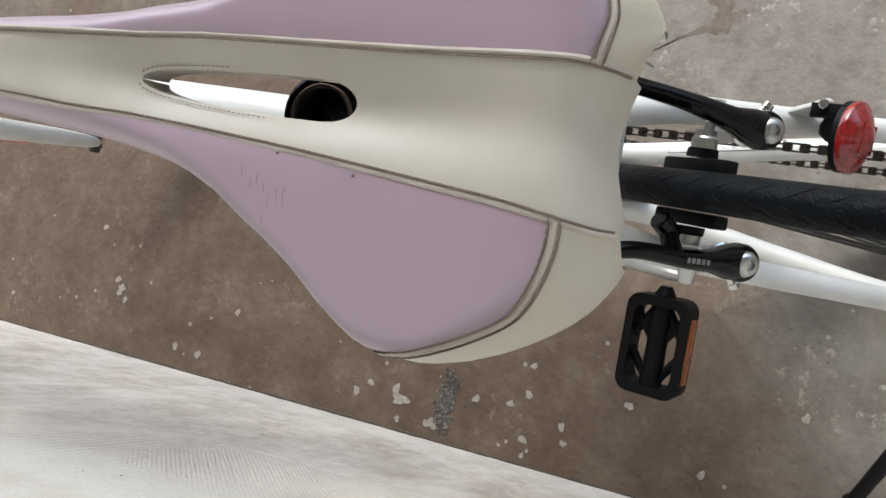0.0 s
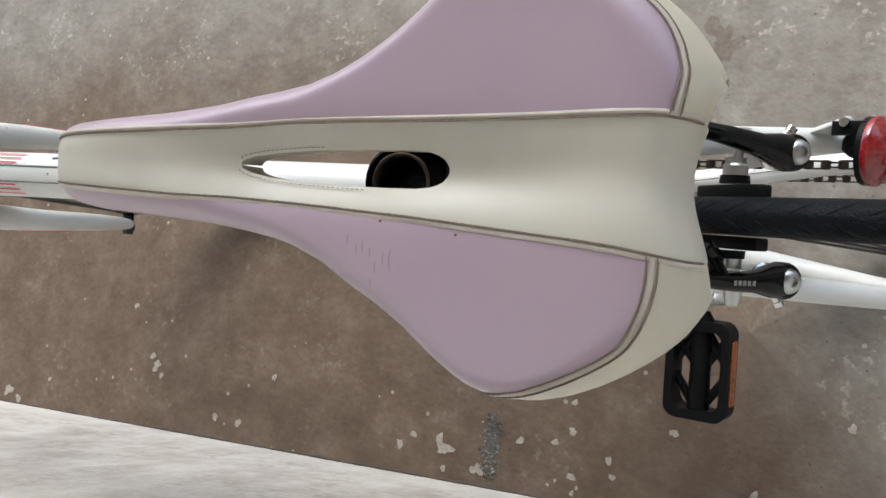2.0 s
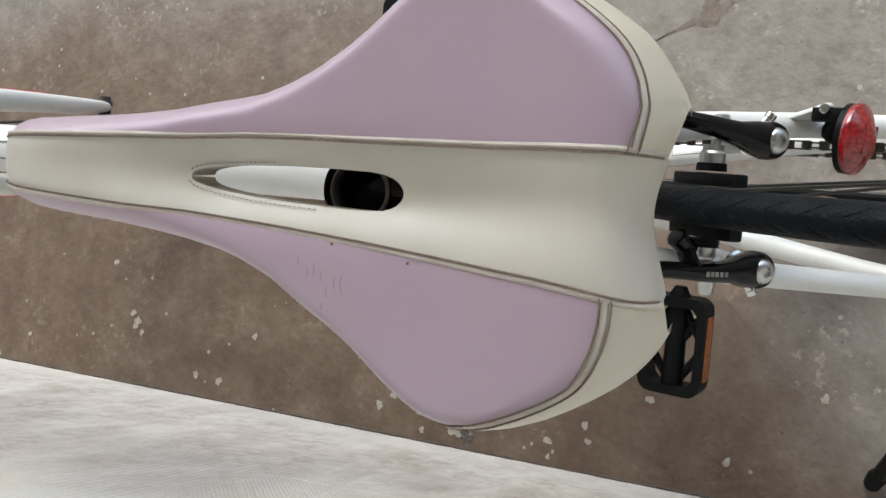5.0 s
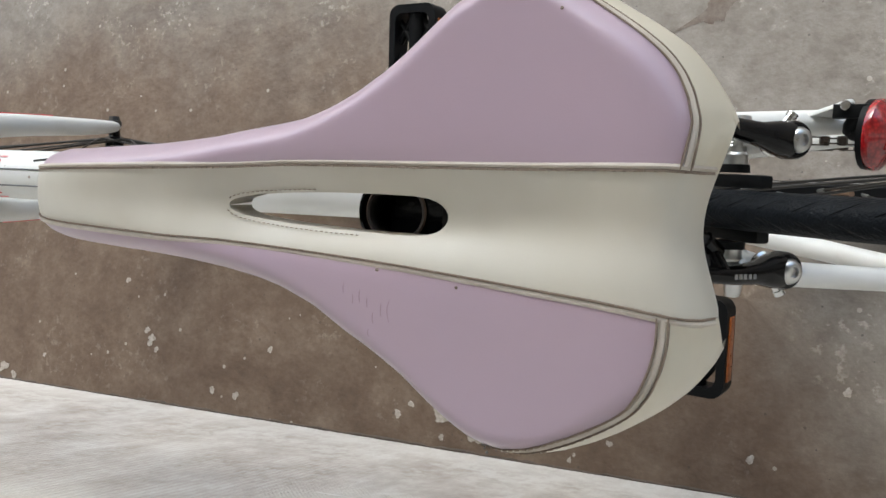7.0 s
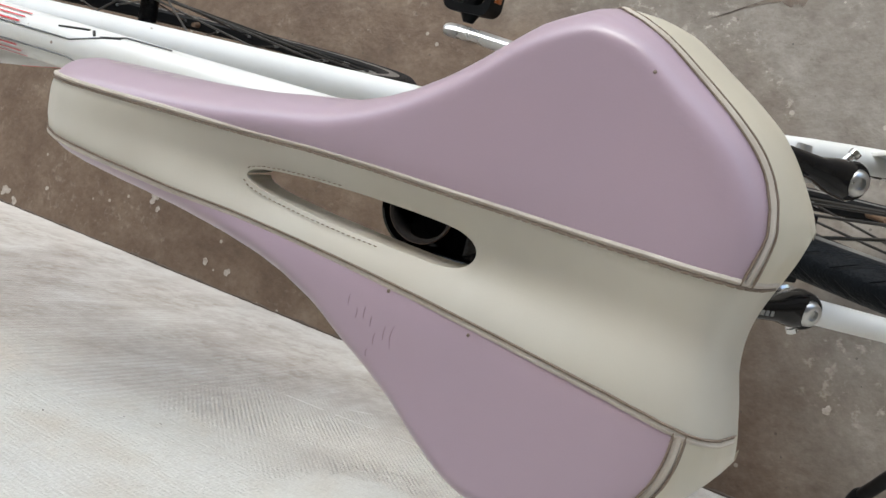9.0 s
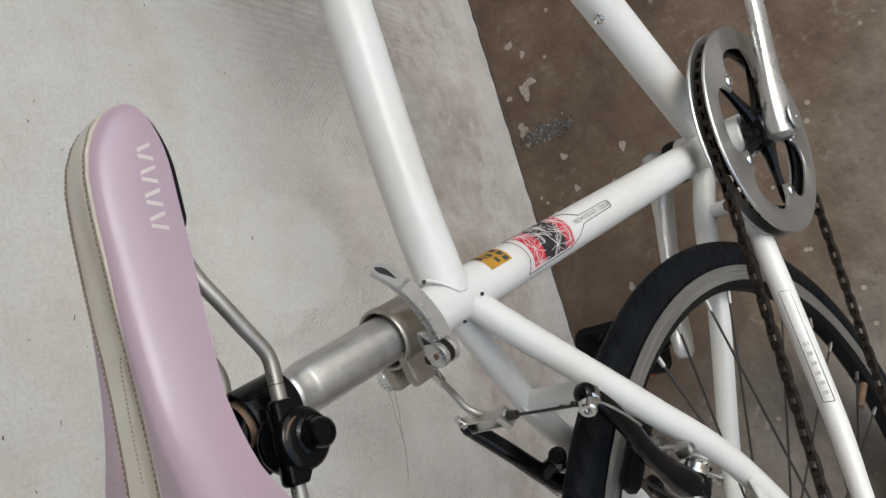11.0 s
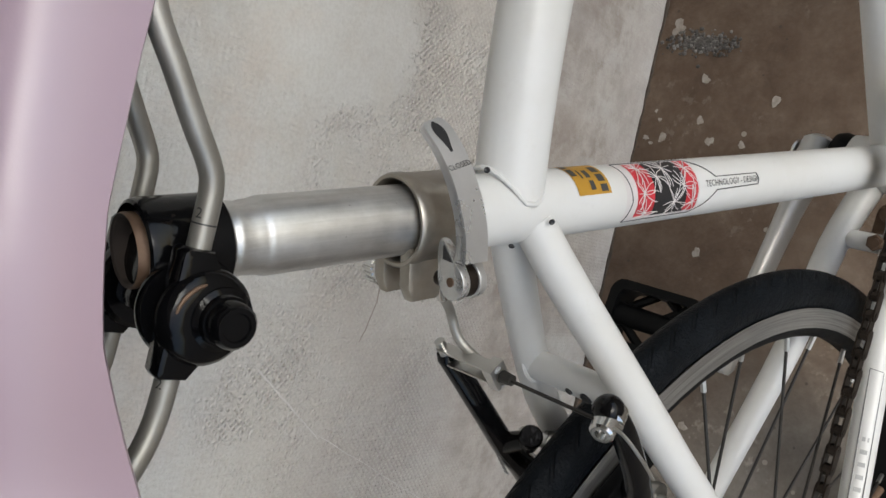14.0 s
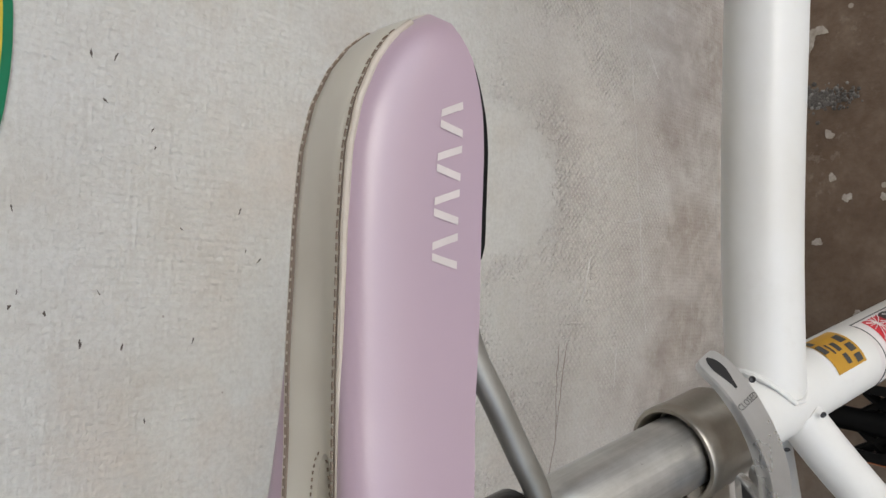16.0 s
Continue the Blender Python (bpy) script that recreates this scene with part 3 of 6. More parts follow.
bm = bmesh.new()
box(bm, (40, 0.3, 3.2), Matrix.Translation((0, WALL_Y + 0.15, 1.598)))
wall = part("wall", bm, PLASTER, None, smooth=False)
tagged(wall, "rough whitewashed rendered wall, scuffed and grey-brown low down", "wall", kind="structure")

# unseen roof slab, added to cut the overhead sky and darken reflections
bm = bmesh.new()
box(bm, (14, 2.5, 0.15), Matrix.Translation((0, WALL_Y - 1.05, 2.875)))
ceiling = part("ceiling", bm, simple("light_blocking_slab", (0.55, 0.53, 0.50), 0.9, scale=3), None, smooth=False)
tagged(ceiling, "unseen roof slab added to block light from overhead", "ceiling", kind="structure")
# unseen walls at both ends, added to hold back side light
for x in (-6.0, 6.0):
    bm = bmesh.new()
    box(bm, (0.2, 2.3, 2.8), Matrix.Translation((x, WALL_Y - 1.15, 1.4)))
    end_wall = part("unseen_end_wall", bm, simple("side_light_block", (0.45, 0.43, 0.40), 0.9, scale=3), None, smooth=False)
    tagged(end_wall, "unseen end wall added to limit light from the side", "wall", kind="structure")


rng = random.Random(5)
bm = bmesh.new()
foot_line = [V(-2.0 + 0.012 * k, WALL_Y - 0.0012 + rng.uniform(-0.0012, 0.0012), FLOOR_Z + 0.0004) for k in range(330)]
tube(bm, foot_line, [rng.uniform(0.0012, 0.0034) for _ in foot_line], 6)
dirt = part("foot_dirt", bm, simple("packed_dirt", (0.085, 0.065, 0.050), 0.95, dark=(0.045, 0.034, 0.026), scale=90, relief=0.4), None)
tagged(dirt, "dark dirt packed along the foot of the wall", "dirt", kind="stuff")


def blot(rng, radius, ragged=0.25, n=14):
    ph = [rng.uniform(0, 6.28) for _ in range(3)]
    return [(radius * (1 + ragged * (0.6 * math.sin(2 * q + ph[0]) + 0.4 * math.sin(3 * q + ph[1]) + 0.3 * math.sin(5 * q + ph[2]))) * math.cos(q),
             radius * (1 + ragged * (0.6 * math.sin(2 * q + ph[0]) + 0.4 * math.sin(3 * q + ph[1]) + 0.3 * math.sin(5 * q + ph[2]))) * math.sin(q))
            for q in (6.2832 * k / n for k in range(n))]


rng = random.Random(4)
# dried paint drops on the floor: x, y, radius
SPOTS = [(0.350, 0.218, 0.0105), (0.289, 0.170, 0.0065), (0.214, 0.207, 0.0068), (0.216, 0.148, 0.0062), (0.165, 0.179, 0.0062),
         (0.159, 0.199, 0.0052), (0.084, 0.133, 0.0062), (0.239, 0.165, 0.0055), (0.216, 0.110, 0.0050), (0.270, 0.083, 0.0068),
         (0.403, 0.196, 0.0125), (0.412, 0.183, 0.008), (0.455, 0.183, 0.006), (0.476, 0.200, 0.007), (0.719, 0.128, 0.0060), (0.832, 0.205, 0.0070),
         (0.782, 0.209, 0.0075), (0.979, 0.134, 0.0105), (0.990, 0.118, 0.007), (0.965, 0.150, 0.006), (1.359, 0.217, 0.013),
         (1.328, 0.231, 0.009), (1.047, 0.033, 0.006), (-0.117, 0.102, 0.0062), (-0.014, 0.194, 0.0062), (0.211, 0.228, 0.004),
         (1.247, 0.185, 0.005), (0.402, 0.224, 0.005), (0.205, 0.220, 0.003), (0.235, 0.215, 0.0028), (0.245, 0.222, 0.0025)]
for k, (x, y, r) in enumerate(SPOTS):
    bm = bmesh.new()
    prism(bm, [(u * rng.uniform(0.75, 1.0), v * rng.uniform(0.75, 1.0)) for u, v in blot(rng, r * 0.9, 0.3 if r < 0.01 else 0.5, 22)], 0.0006, Matrix.Translation((x, y, FLOOR_Z + 0.0002 + 0.00004 * k)))
    part("paint_spot", bm, PAINT_SPOT, floor, smooth=False)

# bare gritty patch at the foot of the wall
bm = bmesh.new()
for _ in range(620):
    a, q = abs(rng.gauss(0, 0.40)), rng.uniform(0, 6.28)
    x, y = 0.332 + a * 0.036 * math.cos(q) * 0.55, 0.186 + a * 0.075 * math.sin(q) * 0.75
    if y > WALL_Y - 0.004 or y < 0.135:
        continue
    s = rng.uniform(0.001, 0.0030)
    g = bmesh.ops.create_icosphere(bm, subdivisions=1, radius=s, matrix=Matrix.Translation((x, y, FLOOR_Z + s * 0.3)) @ Matrix.Diagonal((1, rng.uniform(0.7, 1.3), 0.6, 1)))
grit = part("exposed_grit", bm, STONE, None, smooth=False)
tagged(grit, "patch of loose grey grit where the cement has worn through", "grit", kind="stuff")

# brown stain with a long tail
bm = bmesh.new()
STAIN_LINE = [(0.146, -0.322), (0.120, -0.336), (0.092, -0.349), (0.070, -0.355), (0.058, -0.350), (0.051, -0.357), (0.042, -0.353), (0.040, -0.366), (0.022, -0.383),
              (0.030, -0.387), (0.043, -0.381), (0.040, -0.396), (0.046, -0.404), (0.052, -0.394), (0.060, -0.414), (0.071, -0.417), (0.079, -0.405), (0.074, -0.392), (0.062, -0.389), (0.064, -0.372), (0.078, -0.362), (0.100, -0.348), (0.124, -0.333)]
ragged = []
for (x0, y0), (x1, y1) in zip(STAIN_LINE[::-1], STAIN_LINE[::-1][1:] + STAIN_LINE[-1:]):
    ragged += [(x0 + (x1 - x0) * k / 5 + rng.uniform(-1, 1) * (0.0014 if x0 < 0.075 else 0.0002), y0 + (y1 - y0) * k / 5 + rng.uniform(-1, 1) * (0.0014 if x0 < 0.075 else 0.0002)) for k in range(5)]
prism(bm, ragged, 0.0003, Matrix.Translation((0, 0, FLOOR_Z + 0.0002)))
part("stain", bm, STAIN, floor, "dark brown splashed stain with a thin tail", smooth=False)

# marks on the wall: a smooth filled patch, chips, scratches
to_wall = Matrix.Translation((0, WALL_Y, 0)) @ Matrix.Rotation(radians(90), 4, "X")
CHIPS = [(0.211, 0.820, 0.0022), (0.212, 0.808, 0.0020), (0.190, 0.812, 0.0018), (0.179, 0.787, 0.0013), (0.170, 0.785, 0.0010), (0.134, 0.852, 0.0016), (0.130, 0.768, 0.0012), (0.142, 0.733, 0.0018), (0.115, 0.719, 0.0018),
         (0.120, 0.728, 0.0010), (0.071, 0.818, 0.0022), (0.096, 0.810, 0.0012), (0.069, 0.797, 0.0020), (0.071, 0.758, 0.0016), (0.086, 0.835, 0.0018), (0.031, 0.783, 0.0014), (0.089, 0.851, 0.0018), (0.096, 0.848, 0.0012),
         (0.199, 0.549, 0.0022), (0.419, 0.607, 0.0018), (0.310, 0.729, 0.0014), (0.293, 0.737, 0.0016), (0.272, 0.715, 0.0013), (0.388, 0.552, 0.0014), (0.365, 0.532, 0.0014)]
for x, z, r in CHIPS:
    bm = bmesh.new()
    prism(bm, [(u * rng.uniform(0.6, 1.0) + 9 * (v * v) / (r * 20), v * rng.uniform(0.12, 0.34)) for u, v in blot(rng, r, 0.5, 13)], 0.0004, to_wall @ Matrix.Translation((x, z, 0)) @ Matrix.Rotation(rng.uniform(-0.9, 0.9), 4, "Z"))
    part("paint_chip", bm, CHIP, wall, smooth=False)
SCRATCHES = [((0.385, 0.331), (0.339, 0.325), 0.0016), ((0.325, 0.323), (0.275, 0.313), 0.0007), ((0.258, 0.310), (0.186, 0.299), 0.0010), ((0.184, 0.298), (0.108, 0.285), 0.0013), ((0.096, 0.283), (0.062, 0.275), 0.0009), ((0.058, 0.327), (0.012, 0.330), 0.0012),
             ((0.131, 0.377), (0.089, 0.389), 0.0020), ((-0.049, 0.578), (-0.077, 0.540), 0.0009), ((-0.077, 0.540), (-0.141, 0.454), 0.0017), ((-0.135, 0.462), (-0.223, 0.275), 0.0013), ((0.329, 0.289), (0.308, 0.271), 0.0018), ((0.165, 0.318), (0.172, 0.290), 0.0012)]
for (x0, z0), (x1, z1), w in SCRATCHES:
    bm = bmesh.new()
    n = 12
    dx, dz = x1 - x0, z1 - z0
    ln = math.hypot(dx, dz)
    nx, nz = -dz / ln, dx / ln
    mid = [(x0 + dx * k / n + nx * rng.uniform(-0.0006, 0.0006), z0 + dz * k / n + nz * rng.uniform(-0.0006, 0.0006), w * 0.5 * rng.uniform(0.3, 1) * (1 if 0 < k < n else 0.2)) for k in range(n + 1)]
    prism(bm, [(x + nx * h, z + nz * h) for x, z, h in mid] + [(x - nx * h, z - nz * h) for x, z, h in mid[::-1]], 0.0004, to_wall)
    part("scratch", bm, SCRATCH, wall, smooth=False)
# two thin dark drips that ran along the render
for pts in (((0.064, 0.407), (0.020, 0.413), (-0.033, 0.421), (-0.068, 0.435)), ((0.061, 0.419), (0.015, 0.420), (-0.033, 0.416))):
    bm = bmesh.new()
    tube(bm, [V(x + rng.uniform(-0.0008, 0.0008), WALL_Y + 0.0006, z + rng.uniform(-0.0010, 0.0010)) for x, z in [(p.x, p.y) for p in spline([(x, z, 0) for x, z in pts], 6)]], [0.0006, 0.0011, 0.0008, 0.0010, 0.0005], 5)
    part("drip_stain", bm, DRIP, wall, smooth=False)

# round enamel sign on the wall: green rim, yellow band, white face
sign = new("wall_sign")
SIGN_C, SIGN_R = (0.207, 1.0765), 0.220
sign.matrix_world = to_wall @ Matrix.Translation((*SIGN_C, 0.0))
for nm, r0, r1, th, mt in (("green_rim", SIGN_R, SIGN_R - 0.0042, 0.003, GREEN), ("yellow_band", SIGN_R - 0.0042, SIGN_R - 0.009, 0.0026, YELLOW)):
    bm = bmesh.new()
    circ = lambda r: [(r * math.cos(6.28319 * k / 96), r * math.sin(6.28319 * k / 96)) for k in range(96)]
    ring_plate(bm, circ(r0), circ(r1), th)
    part(nm, bm, mt, sign)
bm = bmesh.new()
lathe(bm, [(0.0, 0.0005), (0.0, SIGN_R - 0.009), (0.0024, SIGN_R - 0.009), (0.0024, 0.0005)], (0, 0, 0), (0, 0, 1), 96)
part("face", bm, DECAL_WHITE, sign)
tagged(sign, "round green-rimmed sign with a yellow band fixed to the wall", "sign")


# ---- the bicycle, leaning on its stand beside the wall ----
# own axes: x forward along the wheels, y to its left, z up; the origin is the rear hub
bike = new("bicycle")
bike.matrix_world = Matrix(((0.9993015, 0.0368296, 0.0063388, -0.2578294), (-0.0373711, 0.9848217, 0.1694983, -0.0748655), (0.0, -0.1696167, 0.9855101, 0.3371446), (0, 0, 0, 1)))
tagged(bike, "white-framed bicycle with a pink and cream saddle, leaning on its stand", "bicycle")

BB = V(0.4265, 0, -0.062)
FRONT = V(0.983, 0, 0)
SEAT_AX = V(-0.2537, 0, 0.9673)


def seat_at(z, off=0.0):
    return V(0.4138 - 0.2623 * z + off, 0, z)


CHAIN_STAY = {-1: [(0.412, -0.0170, -0.058), (0.36, -0.0195, -0.047), (0.28, -0.0300, -0.0400), (0.17, -0.0460, -0.0245), (0.10, -0.0530, -0.0125), (0.012, -0.0610, -0.002)],
              1: [(0.412, 0.0150, -0.061), (0.36, 0.0245, -0.047), (0.28, 0.0290, -0.032), (0.17, 0.0460, -0.0145), (0.10, 0.0570, -0.010), (0.012, 0.0650, -0.002)]}
SEAT_STAY = [(0.323, 0.0065, 0.3275), (0.300, 0.0155, 0.3055), (0.2345, 0.0402, 0.2320), (0.18, 0.0492, 0.1615), (0.09, 0.0565, 0.081), (0.012, 0.0640, 0.011)]


# frame tubes
def add_tube(name, pts, rad, mat=WHITE, seg=24, label="", flat=1.0):
    bm = bmesh.new()
    tube(bm, pts, rad, seg, flat=flat)
    return part(name, bm, mat, bike, label)


HT_LOW, HT_TOP = V(0.826, 0, 0.345), V(0.795, 0, 0.437)
seat_tube = add_tube("seat_tube", [seat_at(-0.060), seat_at(0.10), seat_at(0.25), seat_at(0.384)], 0.0148, label="white seat tube with a red and black decal")
top_tube = add_tube("top_tube", spline([seat_at(0.3375), (0.40, 0, 0.3505), (0.55, 0, 0.3645), (0.802, 0, 0.390)], 5), [0.0146, 0.0148, 0.0152, 0.0156], seg=32)
down_tube = add_tube("down_tube", [BB + V(0.004, 0, 0.006), V(0.55, 0, 0.0665), V(0.68, 0, 0.1965), V(0.818, 0, 0.348)], 0.0172, seg=32)
head_tube = add_tube("head_tube", [HT_LOW, HT_TOP], 0.018)
bm = bmesh.new()
lathe(bm, [(-0.034, 0.0), (-0.034, 0.019), (-0.033, 0.0205), (0.033, 0.0205), (0.034, 0.019), (0.034, 0.0)], BB, (0, 1, 0), 32)
part("bottom_bracket", bm, WHITE, bike)
for s in (-1, 1):
    add_tube("seat_stay", spline([(x, s * y, z) for x, y, z in SEAT_STAY], 5), [0.0090, 0.0092, 0.0090, 0.0086, 0.0080, 0.0068], seg=18)
    add_tube("chain_stay", spline(CHAIN_STAY[s], 4), [0.0112, 0.0105, 0.0100, 0.0092, 0.0085, 0.0075], seg=18)
    bm = bmesh.new()
    prism(bm, [(-0.016, -0.012), (0.012, -0.016), (0.03, -0.012), (0.03, 0.012), (0.02, 0.026), (-0.004, 0.018), (-0.016, 0.010)], 0.005, axes((0, s * 0.064 + 0.0025, 0), (1, 0, 0), (0, 0, 1)), 0.001)
    part("dropout", bm, WHITE, bike)
# short bridge between the chain stays with a rusty bolt
bm = bmesh.new()
tube(bm, [(0.368, -0.020, -0.049), (0.368, 0.022, -0.049)], 0.0070, 16)
stay_brace = part("chain_stay_bridge", bm, WHITE, bike)
bm = bmesh.new()
lathe(bm, [(0.0, 0.0), (0.0, 0.0062), (0.0045, 0.0062), (0.0055, 0.0050), (0.0055, 0.0)], (0.368, -0.006, -0.0425), (-0.1, -0.2, 1), 6)
lathe(bm, [(0.0045, 0.0), (0.0045, 0.0034), (0.0100, 0.0034), (0.0100, 0.0)], (0.368, -0.006, -0.0425), (-0.1, -0.2, 1), 12)
part("bridge_bolt", bm, RUST, stay_brace, "rusty bolt and nut")
bm = bmesh.new()
prism(bm, stadium(0.034, 0.017, 8), 0.0025, Matrix.Translation((0.383, -0.002, -0.0655)), 0.0006)
for x in (0.373, 0.391):
    lathe(bm, [(0.0, 0.0), (0.0, 0.0058), (0.0035, 0.0054), (0.0045, 0.0038), (0.0045, 0.0)], (x, -0.002, -0.0632), (0, 0, 1), 10)
part("bracket_plate", bm, RUST, stay_brace, "rusty bracket plate with two bolts")
# brake bridge between the seat stays: a flattened plate tube with bolt holes
BRIDGE = V(0.2530, 0, 0.2560)
bm = bmesh.new()
rings = []
for y in (-0.034, -0.028, 0.0, 0.028, 0.034):
    grow = 1.0 + 0.25 * (abs(y) > 0.03)
    rings.append([BRIDGE + V(0, y, 0) + V(0.69, 0, 0.72) * (0.0105 * grow * math.cos(q)) + V(-0.72, 0, 0.69) * (0.0062 * grow * math.sin(q)) for q in (6.283185 * k / 20 for k in range(20))])
loft(bm, rings)
part("stay_bridge", bm, WHITE, bike)
for y, r in ((-0.0075, 0.0031), (0.0030, 0.0019)):
    bm = bmesh.new()
    lathe(bm, [(0.0060, 0.0002), (0.0066, r), (0.0056, r + 0.0004)], BRIDGE + V(0.69, 0, 0.72) * (-0.002) + V(0, y, 0), (-0.72, 0, 0.69), 14)
    part("bridge_hole", bm, DECAL_BLACK, bike)
for s in (-1, 1):
    bm = bmesh.new()
    tube(bm, [BRIDGE + V(0, s * 0.0300, 0) + V(0.69, 0, 0.72) * (0.0118 * math.cos(q)) + V(-0.72, 0, 0.69) * (0.0075 * math.sin(q)) for q in (6.283185 * k / 24 for k in range(25))], 0.0012, 6, cap=False)
    part("weld_bead", bm, WHITE, bike)
# weld fillet where the top tube meets the seat tube
bm = bmesh.new()
axv, base = V(0.995, 0, 0.0995), seat_at(0.3395)
ring = []
for k in range(65):
    q = 6.283185 * k / 64
    y = 0.0149 * math.cos(q)
    ring.append(base + axv * math.sqrt(max(0.000018, 0.0152 ** 2 - y * y)) + V(0, y, 0) + V(-0.0995, 0, 0.995) * 0.0149 * math.sin(q) + axv * 0.00022 * math.sin(31 * q))
tube(bm, ring, 0.0011, 8, cap=False)
part("weld_bead", bm, WHITE, bike)
# breather holes and rivets
for p, nrm in (((0.3372, -0.0086, 0.3625), (0.2, -0.6, 0.8)), ((0.3242, -0.0182, 0.3290), (-0.3, -1, 0.5)), ((0.3110, -0.0125, 0.3425), (-0.7, -0.5, 0.6)), ((0.2356, -0.0455, 0.2355), (-0.3, -0.6, 0.7))):
    bm = bmesh.new()
    lathe(bm, [(0.0, 0.0), (0.0004, 0.0010), (0.0001, 0.0013)], p, nrm, 10)
    part("vent_hole", bm, DECAL_BLACK, bike)
bm = bmesh.new()
lathe(bm, [(0.0, 0.0050), (0.002, 0.0047), (0.0030, 0.0034), (0.0018, 0.0022), (0.0016, 0.0)], (0.5392, 0.0, 0.0800), (-0.705, 0, 0.71), 16)
part("bottle_bolt", bm, CHROME, bike)

# fork with its crown
bm = bmesh.new()
tube(bm, [HT_LOW + V(0.006, 0, -0.022), HT_LOW], 0.0175, 20)
fork = part("fork", bm, WHITE, bike, "white fork with red and grey decals")
for s in (-1, 1):
    bm = bmesh.new()
    tube(bm, spline([(0.829, s * 0.012, 0.332), (0.838, s * 0.031, 0.318), (0.868, s * 0.040, 0.235), (0.925, s * 0.045, 0.090), (0.962, s * 0.048, 0.022), (0.974, s * 0.049, 0.006)], 5), [0.0140, 0.0135, 0.0115, 0.0092, 0.0068, 0.0045], 18)
    tube(bm, [(0.970, s * 0.049, 0.012), (0.985, s * 0.049, -0.004)], 0.006, 12, flat=0.5)
    part("fork_blade", bm, WHITE, fork)


# ---- wheels ----
RIM_R = 0.3131


def build_wheel(name, x0, y0, label):
    hub_w = 0.05 if name == "front_wheel" else 0.062
    bm = bmesh.new()
    prof = [(-0.0098, RIM_R + 0.001), (-0.0105, RIM_R - 0.002), (-0.0100, RIM_R - 0.0125), (0.0100, RIM_R - 0.0125), (0.0105, RIM_R - 0.002), (0.0098, RIM_R + 0.001), (0.0085, RIM_R - 0.004), (-0.0085, RIM_R - 0.004)]
    lathe(bm, prof, (x0, y0, 0), (0, 1, 0), 96, True)
    wheel = part(name, bm, RIM, bike, label)
    bm = bmesh.new()
    lathe(bm, [(-0.0098, RIM_R - 0.0124), (-0.0094, RIM_R - 0.0160), (-0.006, RIM_R - 0.0195), (0.006, RIM_R - 0.0195), (0.0094, RIM_R - 0.0160), (0.0098, RIM_R - 0.0124)], (x0, y0, 0), (0, 1, 0), 96, True)
    part("rim_channel", bm, BLACK, wheel, "black inner channel of the rim")
    bm = bmesh.new()
    c, a, b = RIM_R + 0.0105, 0.0112, 0.0145
    prof = [(a * math.sin(q), c + b * math.cos(q)) for q in (math.radians(-146 + 292 * k / 22) for k in range(23))]
    lathe(bm, prof + [(0.0, RIM_R - 0.001)], (x0, y0, 0), (0, 1, 0), 144, True, uv=2.04)
    part("tyre", bm, RUBBER, wheel, "worn black tyre with diagonal tread grooves")
    bm = bmesh.new()
    lathe(bm, [(-hub_w, 0.0), (-hub_w, 0.006), (-hub_w + 0.012, 0.007), (-0.036, 0.011), (-0.0345, 0.021), (-0.0325, 0.021), (-0.031, 0.011), (0.031, 0.011), (0.0325, 0.021), (0.0345, 0.021), (0.036, 0.011), (hub_w - 0.012, 0.007), (hub_w, 0.006), (hub_w, 0.0)], (x0, y0, 0), (0, 1, 0), 32)
    part("hub", bm, GLOSS, wheel)
    for k in range(36):
        q = 2 * math.pi * (k + 0.76) / 36
        side = 1 if k % 2 else -1
        lead = (1 if (k // 2) % 2 else -1) * radians(62)
        p0 = V(x0 + 0.0195 * math.cos(q + lead), y0 + side * 0.0335, 0.0195 * math.sin(q + lead))
        p1 = V(x0 + (RIM_R - 0.0185) * math.cos(q), y0 + side * 0.0015, (RIM_R - 0.0185) * math.sin(q))
        bm = bmesh.new()
        tube(bm, [p0, p1], 0.0012, 6)
        d = (p1 - p0).normalized()
        tube(bm, [p1 - d * 0.012, p1], 0.0019, 6, mat=1)
        part("spoke", bm, [SPOKE, SATIN], wheel)
    bm = bmesh.new()
    q = radians(-56)
    d = V(math.cos(q), 0, math.sin(q))
    tube(bm, [V(x0, y0, 0) + d * (RIM_R - 0.052), V(x0, y0, 0) + d * (RIM_R - 0.018)], [0.0035, 0.0042], 10)
    part("valve", bm, RUST, wheel)
    return wheel


build_wheel("rear_wheel", 0.0, 0.0040, "rear wheel with silver rim and dark spokes")
build_wheel("front_wheel", FRONT.x, 0.0, "front wheel with silver rim and dark spokes")

# ---- cranks, chainring, pedals ----
RING_Y = -0.0465


def circle(r, n=64, start=0.0):
    return [(r * math.cos(start + 6.283185 * k / n), r * math.sin(start + 6.283185 * k / n)) for k in range(n)]


CRANK_Q = radians(-3.0)
on_ring = lambda y: axes(BB + V(0, y, 0), (1, 0, 0), (0, 0, 1))


